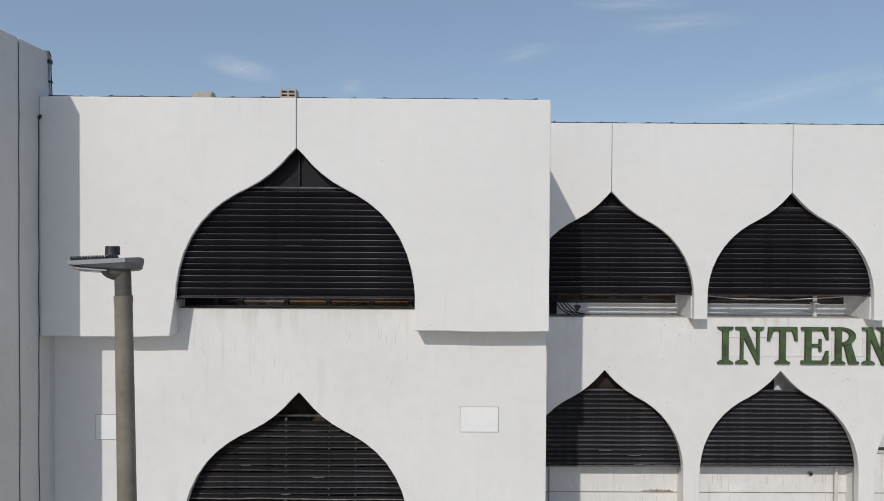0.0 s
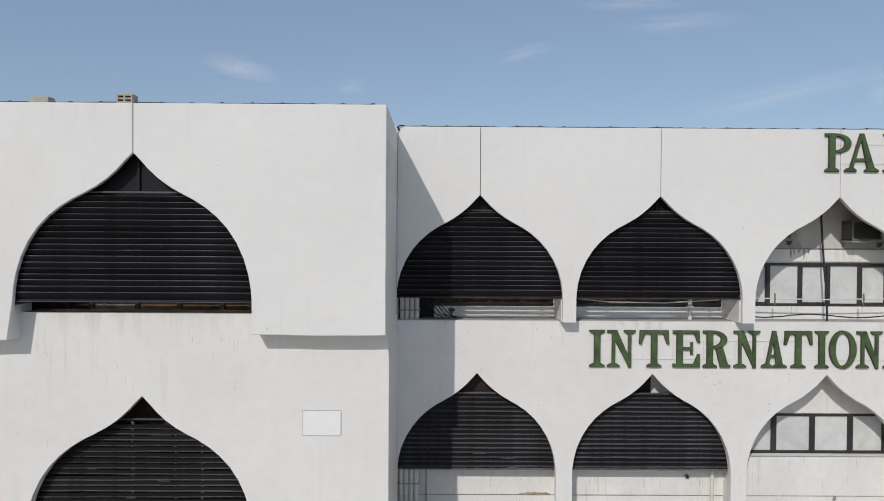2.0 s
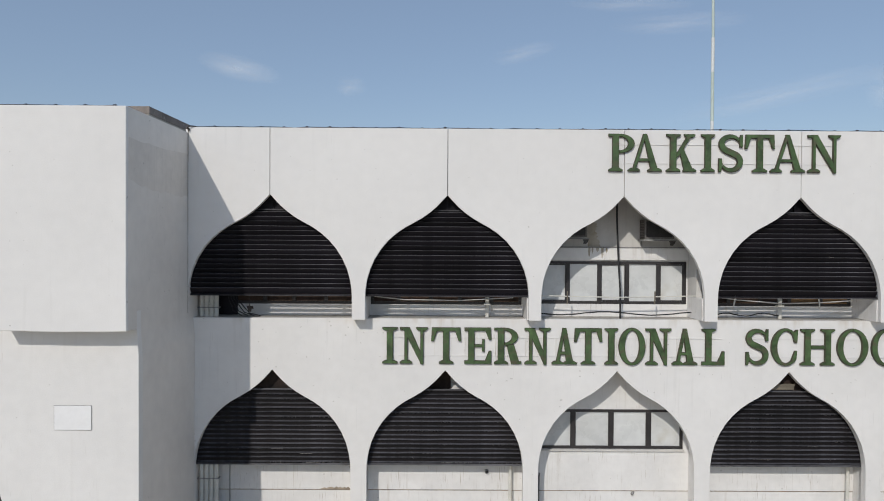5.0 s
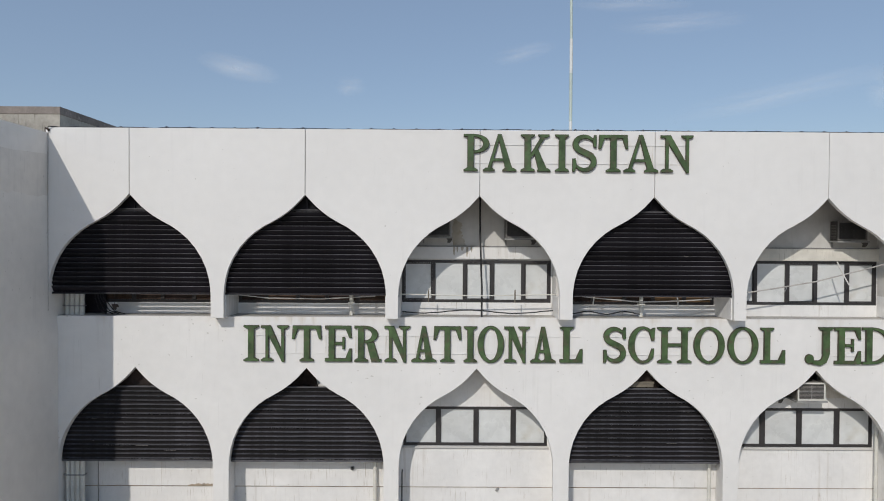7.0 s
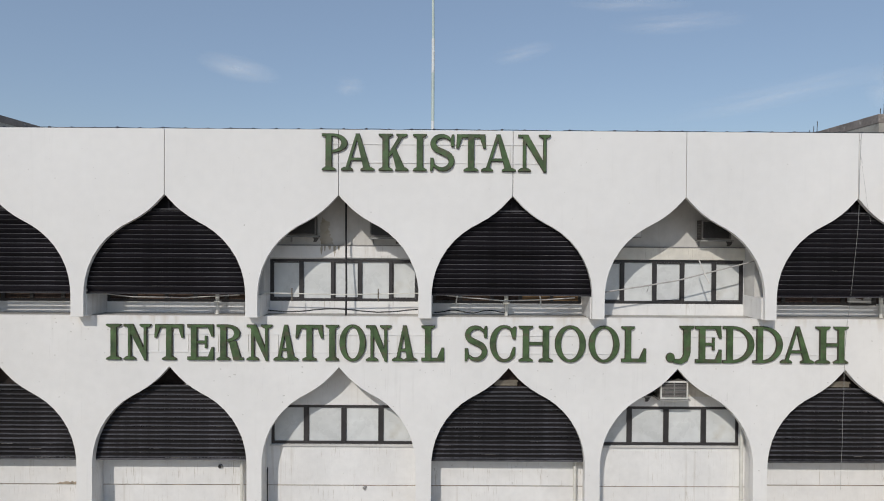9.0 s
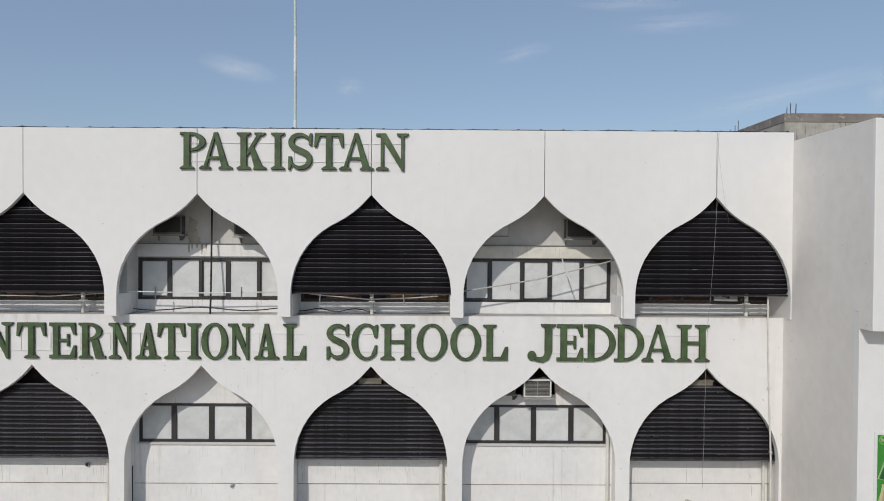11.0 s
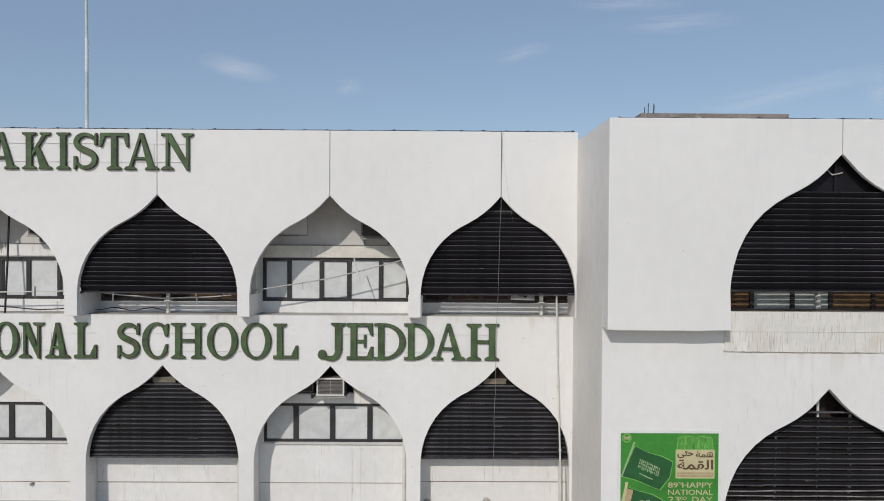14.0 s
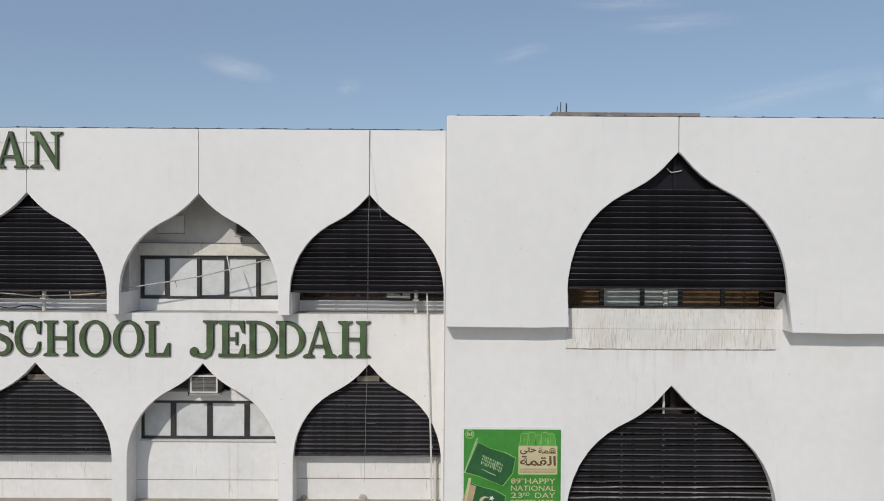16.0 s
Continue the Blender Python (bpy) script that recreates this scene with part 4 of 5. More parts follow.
def sign(word, spans, z0, h, y, group):
    """Letters of one word, with the left and right edge of each."""
    for ch, (a, c) in zip(word, spans):
        bm = bmesh.new()
        for k, o in enumerate(glyph(ch, (c - a) / h)):
            pts = [(a + x * h, z0 + z * h) for x, z in o]
            prism(bm, outset(pts, -0.011), y - 0.065 + 0.0016 * k, y - 0.0145, 1)
            # the rusty rim of the metal tray behind the face
            for f in prism(bm, outset(pts, 0.001), y - 0.05 + 0.0016 * k, y - 0.0135, 1).faces[-(len(pts) + 2 * max(1, len(pts) - 2)):]:
                f.material_index = 1
        ob = part("sign_letter", bm, [GREEN, GREEN_EDGE])
        tagged(ob, f"weathered green metal letter {ch} standing off the wall", "letter", f"letters of the word {word}")


def spans(edges, origin, unit, x0):
    return [(x0 + (a - origin) * unit, x0 + (c - origin) * unit) for a, c in edges]


sign("PAKISTAN", spans([(38, 175), (140, 318), (340, 498), (522, 595), (612, 745), (752, 910), (885, 1070), (1082, 1255)], 38, 0.004097, 7.254), 7.69, 0.805, 0.0, "sign")
sign("INTERNATIONAL", spans([(30, 98), (108, 232), (247, 380), (395, 515), (527, 648), (662, 778), (783, 895), (882, 1008), (1018, 1078), (1080, 1200), (1200, 1315), (1318, 1432), (1450, 1553)],
                            30, 0.004954, 2.40), 3.475, 0.80, YL, "sign")
sign("SCHOOL", spans([(152, 278), (288, 432), (445, 630), (640, 808), (823, 990), (1000, 1135)], 152, 0.004146, 10.40), 3.48, 0.80, YL, "sign")
sign("JEDDAH", spans([(275, 365), (368, 452), (455, 555), (550, 645), (637, 745), (748, 852)], 275, 0.00712, 14.912), 3.47, 0.83, YL, "sign")


def sign_rails(x0, x1, z0, h, y, steps):
    t = thing("sign_rail", ((x0 + x1) / 2, y, z0), "thin pale mounting rails fixed behind the letters", "rail")
    for f in (0.22, 0.72):
        part("rail", boxed((x0, x1, y - 0.014, y - 0.004, z0 + f * h - 0.007, z0 + f * h + 0.007)), WHITE, t)
    for k in range(steps):
        x = x0 + (x1 - x0) * (k + 0.5) / steps
        part("bracket", boxed((x - 0.006, x + 0.006, y - 0.0135, y - 0.002, z0 + 0.22 * h, z0 + 0.72 * h)), WHITE_DIRTY, t)


sign_rails(7.3, 12.17, 7.69, 0.805, 0.0, 3)
sign_rails(2.55, 9.9, 3.475, 0.8, YL, 11)
sign_rails(10.5, 14.1, 3.475, 0.8, YL, 0)
sign_rails(15.3, 18.85, 3.475, 0.8, YL, 0)


# ---- air conditioners ----
def air_conditioner(x, y, z, w, h, d, label, light=False):
    a = thing("air_conditioner", (x + w / 2, y, z), label, "air conditioner")
    part("casing", boxed((x + 0.012, x + w - 0.012, y - d, y - 0.003, z, z + h)), ACBODY if light else ACDARK, a, bevel=0.01)
    side = finish("side_louvre", boxed((0, 0.011, 0, d - 0.12, 0, 0.014)), ACBODY)
    for k in range(int((h - 0.1) / 0.036)):
        for xs in (x, x + w - 0.011):
            piece("side_louvre", side, a, (xs, y - d + 0.06, z + 0.05 + k * 0.036))
    part("front_frame", boxed((x, x + w, y - d - 0.02, y - d - 0.003, z, z + 0.035), (x, x + w, y - d - 0.02, y - d - 0.003, z + h - 0.035, z + h),
                              (x, x + 0.035, y - d - 0.018, y - d - 0.003, z + 0.035, z + h - 0.035), (x + w - 0.035, x + w, y - d - 0.018, y - d - 0.003, z + 0.035, z + h - 0.035)),
         PIPE if light else ACRIM, a)
    part("coil", boxed((x + 0.036, x + w - 0.036, y - d - 0.008, y - d - 0.004, z + 0.036, z + h - 0.036)), ACGRILLE, a)
    me = finish("louvre", boxed((0.04, w - 0.04, -0.006, 0.002, 0, 0.012)), ACBODY if light else ACGRILLE)
    for k in range(int((h - 0.09) / 0.03)):
        piece("louvre", me, a, (x, y - d - 0.011, z + 0.05 + k * 0.03))
    part("grille_bar", boxed((x + w / 2 - 0.005, x + w / 2 + 0.005, y - d - 0.024, y - d - 0.018, z + 0.035, z + h - 0.035)), CABLE_GREY if light else ACGRILLE, a)
    part("grille_bar", boxed((x + 0.035, x + w - 0.035, y - d - 0.024, y - d - 0.018, z + h / 2 - 0.005, z + h / 2 + 0.005)), CABLE_GREY if light else ACGRILLE, a)
    part("bracket", boxed((x - 0.02, x + w + 0.05, y - d - 0.03, y - 0.003, z - 0.045, z - 0.012)), CABLE_GREY, a)
    part("bracket_leg", boxed((x + 0.03, x + 0.06, y - 0.05, y - 0.003, z - 0.16, z - 0.046)), CABLE_GREY, a)
    if not light:
        # a bent tab under the tray's far end
        bm = prism(bmesh.new(), [(x + w - 0.09, z - 0.047), (x + w + 0.05, z - 0.047), (x + w + 0.03, z - 0.1), (x + w - 0.01, z - 0.15), (x + w - 0.07, z - 0.15), (x + w - 0.06, z - 0.09)], y - d + 0.02, y - d + 0.06)
        part("bracket_tab", bm, ACDARK, a)
    return a


air_conditioner(8.24, YI, 6.25, 0.66, 0.43, 0.4, "dusty window air conditioner on a bracket under an arch")
air_conditioner(6.33, YI, 6.28, 0.66, 0.43, 0.22, "dusty window air conditioner set high in the stained wall")
air_conditioner(15.84, YI, 6.24, 0.68, 0.44, 0.3, "dusty window air conditioner on a bent bracket")
air_conditioner(14.865, YJ + 0.08, 2.61, 0.63, 0.41, 0.5, "window air conditioner with a pale frame under the arch point", True)
air_conditioner(14.1, YJ + 0.12, 2.6, 0.62, 0.4, 0.16, "dark window air conditioner in the opening")
pl = thing("blanking_plate", (14.2, YI, 6.3), "pale blanking plate over an old air conditioner opening", "plate")
part("edge", boxed((13.892, 14.548, YI - 0.012, YI - 0.003, 6.262, 6.708)), GROOVE, pl)
part("plate", boxed((13.9, 14.54, YI - 0.03, YI - 0.003, 6.27, 6.7)), WHITE_IN, pl, bevel=0.008)
part("lower_edge", boxed((13.9, 14.54, YI - 0.05, YI - 0.031, 6.27, 6.285)), GROOVE, pl)
for x in (LBAYS[3], LBAYS[5]):
    t = thing("junction_box", (x, 0.5, 2.97), "beige metal box above a lower shutter", "box")
    part("body", boxed((x - 0.3, x + 0.22, 0.53, 0.68, 2.88, 3.0)), BEIGE, t, bevel=0.01)
    part("lid", boxed((x - 0.31, x + 0.23, 0.515, 0.528, 2.97, 3.01)), BEIGE, t)

# ---- pipes, rods and cables in the bays ----
for k in range(4):
    x = -1.67 + k * 0.11
    pipe("down_pipe", [(x, 0.6, 0), (x, 0.6, 7.85)], 0.052, PIPE, "white plastic down pipe in a row of four")
for z in (0.82, 2.4, 4.66):
    t = thing("pipe_strap", (-1.5, 0.55, z), "thin rusty strap across the down pipes", "strap")
    part("strap", boxed((-1.75, -1.27, 0.538, 0.546, z - 0.014, z + 0.014)), CABLE_GREY, t, bevel=0.003)
    for x in (-1.74, -1.28):
        part("tie", boxed((x - 0.012, x + 0.012, 0.546, 0.66, z - 0.012, z + 0.012)), CABLE_GREY, t)
pipe("wire", [(X0 + 0.06, -0.012, 8.5), (X0 + 0.05, -0.012, 7.4), (X0 + 0.05, -0.012, 4.6)], 0.003, BEIGE, "thin wire running down the wall corner", category="wire")
t = thing("cable_gland", (X0 + 0.07, -0.02, 8.5), "small rusty cable gland at the parapet corner", "cable gland")
part("body", tube(bmesh.new(), [(X0 + 0.07, -0.005, 8.52), (X0 + 0.065, -0.04, 8.545), (X0 + 0.05, -0.09, 8.55)], 0.03, 10, 0.022), STEEL, t)
part("loop", tube(bmesh.new(), [(X0 + 0.06, -0.03, 8.57), (X0 + 0.1, -0.05, 8.6), (X0 + 0.16, -0.02, 8.6), (X0 + 0.22, 0.05, 8.6)], 0.011, 6), CABLE, t)
# black sheet added in place of the dark opening behind the pipes
t = thing("corner_dark", (-1.37, 0.93, LEDGE), "black sheet standing in for the dark opening behind the pipes", "board")
part("board", boxed((-1.785, -0.97, 0.93, 0.95, LEDGE + 0.002, 5.5)), SLAT, t)
pipe("conduit", [(-1.12, YJ - 0.04, 0), (-1.12, YJ - 0.04, 1.3)], 0.012, CABLE_GREY, "thin grey conduit on the inner wall")
for x, z in ((BAYS[1] + 0.92, 6.6), (BAYS[3] - 0.05, 6.6), (BAYS[5] + 1.02, 6.6)):
    pipe("post", [(x, 0.72, LEDGE), (x, 0.72, z)], 0.045, PIPE, "white painted post standing behind the shutter", [(x, 0.72, 4.75)], "post")
for x in (LBAYS[1] + 1.5, LBAYS[3] + 1.6, LBAYS[4] + 1.66, LBAYS[5] + 1.52):
    pipe("drain_pipe", [(x, 0.76, 0), (x, 0.76, 2.2)], 0.04, PIPE, "white drain pipe beside the inner wall", ())
pipe("rod", [(5.8, 0.5, 4.97), (7.6, 0.5, 4.94), (9.42, 0.5, 4.98)], 0.013, PIPE, "pale metal rod across the arch", category="rod")
pipe("rod", [(13.42, 0.4, 5.015), (14.4, 0.4, 5.17), (15.2, 0.4, 5.31), (16.2, 0.4, 5.565), (17.05, 0.4, 5.787)], 0.015, ROD, "pale metal rod slanting across the arch", category="rod")
pipe("rope", [(9.75, 0.5, 4.97), (10.3, 0.52, 4.9), (11.3, 0.5, 4.82), (12.3, 0.52, 4.85), (12.9, 0.5, 4.9)], 0.014, RAIL, "sagging pale rope below the shutter", category="rope")
pipe("rope", [(2.2, 0.55, 4.93), (2.9, 0.52, 4.86), (4.1, 0.5, 4.85), (5.3, 0.52, 4.92)], 0.012, RAIL, "sagging pale rope below the shutter", category="rope")
for x, z, tilt in ((6.5, 4.95, 0.0), (8.45, 4.95, 0.0), (10.23, 4.9, -0.02), (12.12, 4.86, 0.02)):
    pipe("hook", [(x - tilt, 0.47, z + 0.13), (x, 0.46, z), (x + tilt, 0.48, z - 0.16)], 0.015, RAIL if tilt else BEIGE, "bent strip of metal hanging on the rod", category="hook")
pipe("stick", [(15.71, 0.46, 5.76), (15.77, 0.4, 5.56), (15.8, 0.36, 5.46), (15.87, 0.27, 5.245)], 0.014, RAIL, "pale broken stick leaning over the slanting rod", [(15.8, 0.37, 5.46)], "stick")
pipe("wire", [(14.545, 0.4, 5.2), (14.55, 0.44, 5.12), (14.54, 0.5, 5.04)], 0.007, CABLE_GREY, "short grey wire end hanging on the slanting rod", category="wire")
pipe("cable", [(7.67, 0.79, 7.27), (7.672, 0.77, 6.7), (7.68, 0.73, 6.2), (7.695, 0.67, 5.6), (7.712, 0.6, 5.1), (7.708, 0.56, LEDGE)], 0.022, CABLE, "black cable hanging down through the bay", category="cable")


def wavy(x0, x1, y, z, amp, seed, n=26):
    rng = random.Random(seed)
    a, c = rng.uniform(3, 5), rng.uniform(0, 6)
    return [(x0 + (x1 - x0) * k / n, y, z + amp * math.sin(a * k / n * 3 + c) + rng.uniform(-0.004, 0.004)) for k in range(n + 1)]


pipe("cable", wavy(5.9, 9.35, 0.7, 4.56, 0.035, 3), 0.014, CABLE, "black cable lying in waves along the ledge", category="cable")
pipe("cable", wavy(9.7, 11.4, 0.7, 4.55, 0.03, 5), 0.013, CABLE, "black cable lying in waves along the ledge", category="cable")
for k in range(4):
    pipe("cable", [(-1.15 + 0.05 * k, 0.8, 5.3), (-1.1 + 0.06 * k, 0.7, 4.85), (-0.95 + 0.12 * k, 0.55, 4.6 - 0.02 * k), (-0.75 + 0.14 * k, 0.5, 4.49)], 0.012, CABLE,
         "loose black cable drooping behind the shutter", category="cable")
pipe("cable", wavy(22.95, 26.9, -2.28, 4.91, 0.012, 8), 0.012, CABLE, "black cable lying along the wing ledge", category="cable")
rng = random.Random(77)
pipe("wire", [(BAYS[5] + 0.02 - 0.009 * k + rng.uniform(-0.009, 0.009), -0.03 if k < 5 else YL - 0.03 if k > 8 else -0.03 + (YL + 0.01) * (k - 4) / 5, TOP - 0.01 - 0.53 * k) for k in range(16)], 0.0035, CABLE_GREY,
     "thin grey wire hanging down the facade", category="wire")
pipe("wire", [(BAYS[5] + 0.03, -0.02, 8.1), (BAYS[5] + 0.12, -0.02, 7.45), (BAYS[5] + 0.17, -0.02, 7.1), (BAYS[5] + 0.27, -0.02, 6.6)], 0.0016, CABLE_GREY, "thin loose wire on the parapet", category="wire")
pipe("drain_pipe", [(20.3, 0.26, 4.95), (20.33, 0.26, 3.6), (20.41, 0.26, 1.35), (20.43, 0.28, 0)], 0.02, PIPE, "thin white pipe running down the facade corner",
     [(20.35, 0.26, 2.9), (20.41, 0.26, 1.45)])
vp = pipe("vent_pipe", [(4.76, YJ - 0.08, 0.9), (4.76, YJ - 0.04, 0.9), (4.76, YJ - 0.029, 0.9)], 0.05, CABLE_GREY, "short round vent pipe end in the wall", category="vent")
part("bore", tube(bmesh.new(), [(4.76, YJ - 0.083, 0.9), (4.76, YJ - 0.0805, 0.9)], 0.036, 12), CABLE, vp)
t = thing("torn_board", (19.6, 0.86, LEDGE), "torn pale board leaning behind the shutter", "board")
rng = random.Random(31)
edge = [(19.34 + 0.05 * k, 4.93 - (0.1 if 3 < k < 8 else 0.02) * rng.uniform(0.4, 1.1)) for k in range(12)]
part("board", prism(bmesh.new(), [(19.34, 4.8), (19.89, 4.77)] + edge[::-1], 0.85, 0.87), CABLE_GREY, t)
t = thing("rusty_bracket", (-0.62, 0.55, LEDGE), "small rusty bracket hanging at the ledge", "bracket")
part("plate", prism(bmesh.new(), [(-0.66, 4.7), (-0.52, 4.7), (-0.5, 4.64), (-0.545, 4.63), (-0.56, 4.56), (-0.61, 4.58), (-0.64, 4.64)], 0.55, 0.565), STEEL, t)
part("hanger", tube(bmesh.new(), [(-0.59, 0.56, 4.69), (-0.59, 0.565, 4.97)], 0.008, 6), STEEL, t)
pipe("rod", [(5.92, 0.6, 0), (5.92, 0.6, 0.9), (5.925, 0.6, 0.92), (5.925, 0.6, 0.925), (5.925, 0.6, 0.96)], 0.014, CABLE, "thin dark rod standing at the pier", category="rod")
pipe("bracket", [(8.09, YJ - 0.06, 0.39), (8.13, YJ - 0.02, 0.42), (8.14, YJ, 0.42)], 0.03, CABLE_GREY, "small grey wall bracket", category="bracket")


def lump(x, y, z, r, seed):
    bm = bmesh.new()
    bmesh.ops.create_icosphere(bm, subdivisions=2, radius=r)
    rng = random.Random(seed)
    for v in bm.verts:
        v.co = Vector((v.co.x * 1.2, v.co.y * 0.5, v.co.z)) * rng.uniform(0.75, 1.2) + Vector((x, y, z))
    return tagged(part("mortar_lump", bm, BLOCK), "rough grey mortar lump round a wall fixing", "mortar lump")


lump(18.79, YJ - 0.02, 0.04, 0.08, 1)
lump(17.4, YJ - 0.02, 0.02, 0.07, 2)


# ---- small plates, ledge band and poster on the wings ----
def wall_plate(x0, x1, z0, z1, y):
    t = thing("access_panel", ((x0 + x1) / 2, y, z0), "white access panel with a dark edge on the wing wall", "panel")
    part("edge", boxed((x0 - 0.006, x1 + 0.006, y - 0.01, y - 0.003, z0 - 0.006, z1 + 0.006)), GROOVE, t)
    part("cover", boxed((x0, x1, y - 0.016, y - 0.0105, z0, z1)), ENAMEL, t, bevel=0.003)


wall_plate(-3.235, -2.57, 2.75, 3.185, -2.36)
wall_plate(-9.6, -8.94, 2.59, 3.02, -2.36)
band_wall = thing("ledge_band", (24.9, -2.42, 4.13), "dirty streaked white band below the large window", "ledge")
part("band", boxed((22.97, 26.86, -2.366, -2.342, 4.514, 4.885)), WHITE_DIRTY, band_wall, bevel=0.006)
part("band", prism(bmesh.new(), [(22.97, 4.511)] + sag((22.955, 4.15), (26.875, 4.145), 0.011, 9, 44) + [(26.86, 4.511)], -2.37, -2.342), WHITE_DIRTY, band_wall, bevel=0.005)
part("crumbled_edge", prism(bmesh.new(), sag((22.95, 4.145), (26.88, 4.14), 0.014, 12, 40) + sag((26.88, 4.165), (22.95, 4.165), 0.004, 13, 20), -2.366, -2.343), CRUST, band_wall)
pipe("post", [(24.96, -1.9, 4.87), (24.96, -1.9, 5.9)], 0.05, PIPE, "pale post standing behind the large shutter", category="post")
pipe("wire", [(24.75, -2.5, 7.5), (24.82, -2.52, 7.42), (24.95, -2.52, 7.44), (25.02, -2.5, 7.46)], 0.009, PIPE, "loose pale wire hanging under the arch point", category="wire")

# ---- poster ----
PX, PZ, PW, PY = 21.05, 2.615, 1.82, -2.342
poster = thing("poster", (PX + PW / 2, PY, 0.2), "green national day poster with flags and a white margin", "poster")
part("backing", boxed((PX - 0.055, PX + PW + 0.055, PY - 0.016, PY - 0.002, 0.15, PZ + 0.05)), P_WHITE, poster)
part("sheet", boxed((PX, PX + PW, PY - 0.02, PY - 0.0165, 0.2, PZ)), P_GREEN, poster)


def on_poster(name, outline, m, lift):
    """A flat printed shape; u to the right and v down, in parts of the poster's width."""
    y = PY - 0.02 - 0.0012 * lift
    return part(name, prism(bmesh.new(), [(PX + u * PW, PZ - v * PW) for u, v in outline], y - 0.001, y), m, poster)


def grow(pts, d):
    cx, cy = sum(p[0] for p in pts) / len(pts), sum(p[1] for p in pts) / len(pts)
    return [(x + d * (1 if x > cx else -1), y + d * (1 if y > cy else -1)) for x, y in pts]


flag = [(0.145, 0.135), (0.28, 0.2), (0.42, 0.24), (0.53, 0.295), (0.5, 0.45), (0.40, 0.58), (0.3, 0.54), (0.16, 0.48), (0.015, 0.44), (0.08, 0.29)]
on_poster("flag_border", grow(flag, 0.007), P_LIME, 1)
on_poster("flag_cloth", flag, P_DARK, 2)
on_poster("flag_pole", [(0.128, 0.09), (0.148, 0.09), (0.015, 0.45), (0.0, 0.45)], P_PALE, 3)
rng = random.Random(11)
for row in range(3):
    for k in range(12):
        u, v = 0.195 + k * 0.018 - row * 0.008, 0.262 + k * 0.0082 + row * 0.031
        h = rng.uniform(0.02, 0.036)
        on_poster("flag_script", [(u, v), (u + rng.uniform(0.006, 0.015), v + 0.004), (u + 0.009, v + h), (u - 0.002, v + h - 0.003)], P_PALE, 3)
on_poster("flag_sword", [(0.185, 0.405), (0.33, 0.47), (0.33, 0.478), (0.26, 0.452), (0.185, 0.41)], P_PALE, 3)
flag2 = [(0.06, 0.55), (0.2, 0.6), (0.32, 0.63), (0.43, 0.69), (0.4, 0.86), (0.32, 0.98), (0.15, 0.93), (0.0, 0.88), (0.0, 0.72)]
on_poster("flag_border", grow(flag2, 0.007), P_LIME, 1)
on_poster("flag_cloth", flag2, P_DARK, 2)
on_poster("flag_hoist", [(0.05, 0.56), (0.13, 0.585), (0.06, 0.9), (0.0, 0.88), (0.0, 0.72)], P_TAN, 3)
on_poster("flag_pole", [(0.05, 0.5), (0.08, 0.5), (0.02, 0.8), (0.0, 0.8)], P_CREAM, 4)
on_poster("crescent", arc(0.22, 0.75, 0.06, 0.06, 40, 320, 16) + arc(0.24, 0.75, 0.045, 0.045, 310, 50, 16), P_CREAM, 3)
on_poster("star", [(0.29 + (0.032 if k % 2 == 0 else 0.013) * math.cos(k * math.pi / 5 - 1.2), 0.71 + (0.032 if k % 2 == 0 else 0.013) * math.sin(k * math.pi / 5 - 1.2)) for k in range(10)], P_WHITE, 3)
on_poster("seal", arc(0.06, 0.05, 0.048, 0.048, 0, 345, 20), P_LIME, 1)
on_poster("seal_inner", arc(0.06, 0.05, 0.036, 0.036, 0, 345, 20), P_GREEN, 2)
for k in range(3):
    on_poster("seal_mark", rect(0.035 + k * 0.02, 0.047 + k * 0.02, 0.03 + 0.01 * (k % 2), 0.065), P_CREAM, 3)
def stroke(name, pts, w, m, lift):
    return on_poster(name, band(pts, w, w, w), m, lift)


on_poster("castle_ground", [(0.57, 0.18), (0.58, 0.07), (0.6, 0.02), (0.66, 0.012), (0.75, 0.02), (0.86, 0.015), (0.925, 0.03), (0.945, 0.09), (0.955, 0.18)], P_MID, 1)
for u0, u1, v0, bulge in ((0.585, 0.665, 0.04, 0.012), (0.66, 0.735, 0.03, 0.008), (0.74, 0.8, 0.055, 0.0), (0.795, 0.865, 0.03, 0.008), (0.865, 0.935, 0.045, 0.012)):
    stroke("castle_outline", [(u0 - bulge, 0.172), (u0, v0 + 0.03)] + arc((u0 + u1) / 2, v0 + 0.012, (u1 - u0) / 2, 0.014, 180, 360, 8) + [(u1, v0 + 0.03), (u1 + bulge, 0.172)], 0.007, P_LIME, 2)
for k in range(6):
    stroke("castle_line", [(0.62 + k * 0.055, 0.085 + 0.02 * (k % 2)), (0.615 + k * 0.055, 0.125 + 0.02 * (k % 2))], 0.006, P_LIME, 2)
on_poster("card_edge", arc(0.572, 0.176, 0.014, 0.014, 180, 270, 4) + arc(0.951, 0.176, 0.014, 0.014, 270, 360, 4) + arc(0.951, 0.452, 0.014, 0.014, 0, 90, 4) + arc(0.572, 0.452, 0.014, 0.014, 90, 180, 4), P_LIME, 2)
on_poster("card", arc(0.574, 0.178, 0.01, 0.01, 180, 270, 4) + arc(0.949, 0.178, 0.01, 0.01, 270, 360, 4) + arc(0.949, 0.45, 0.01, 0.01, 0, 90, 4) + arc(0.574, 0.45, 0.01, 0.01, 90, 180, 4), P_CREAM, 2.6)
on_poster("card_foot", rect(0.575, 0.948, 0.4, 0.448), P_TAN, 3.1)
for k in range(22):
    on_poster("card_small_print", rect(0.585 + k * 0.0163, 0.593 + k * 0.0163, 0.418, 0.428), P_CREAM, 3.6)


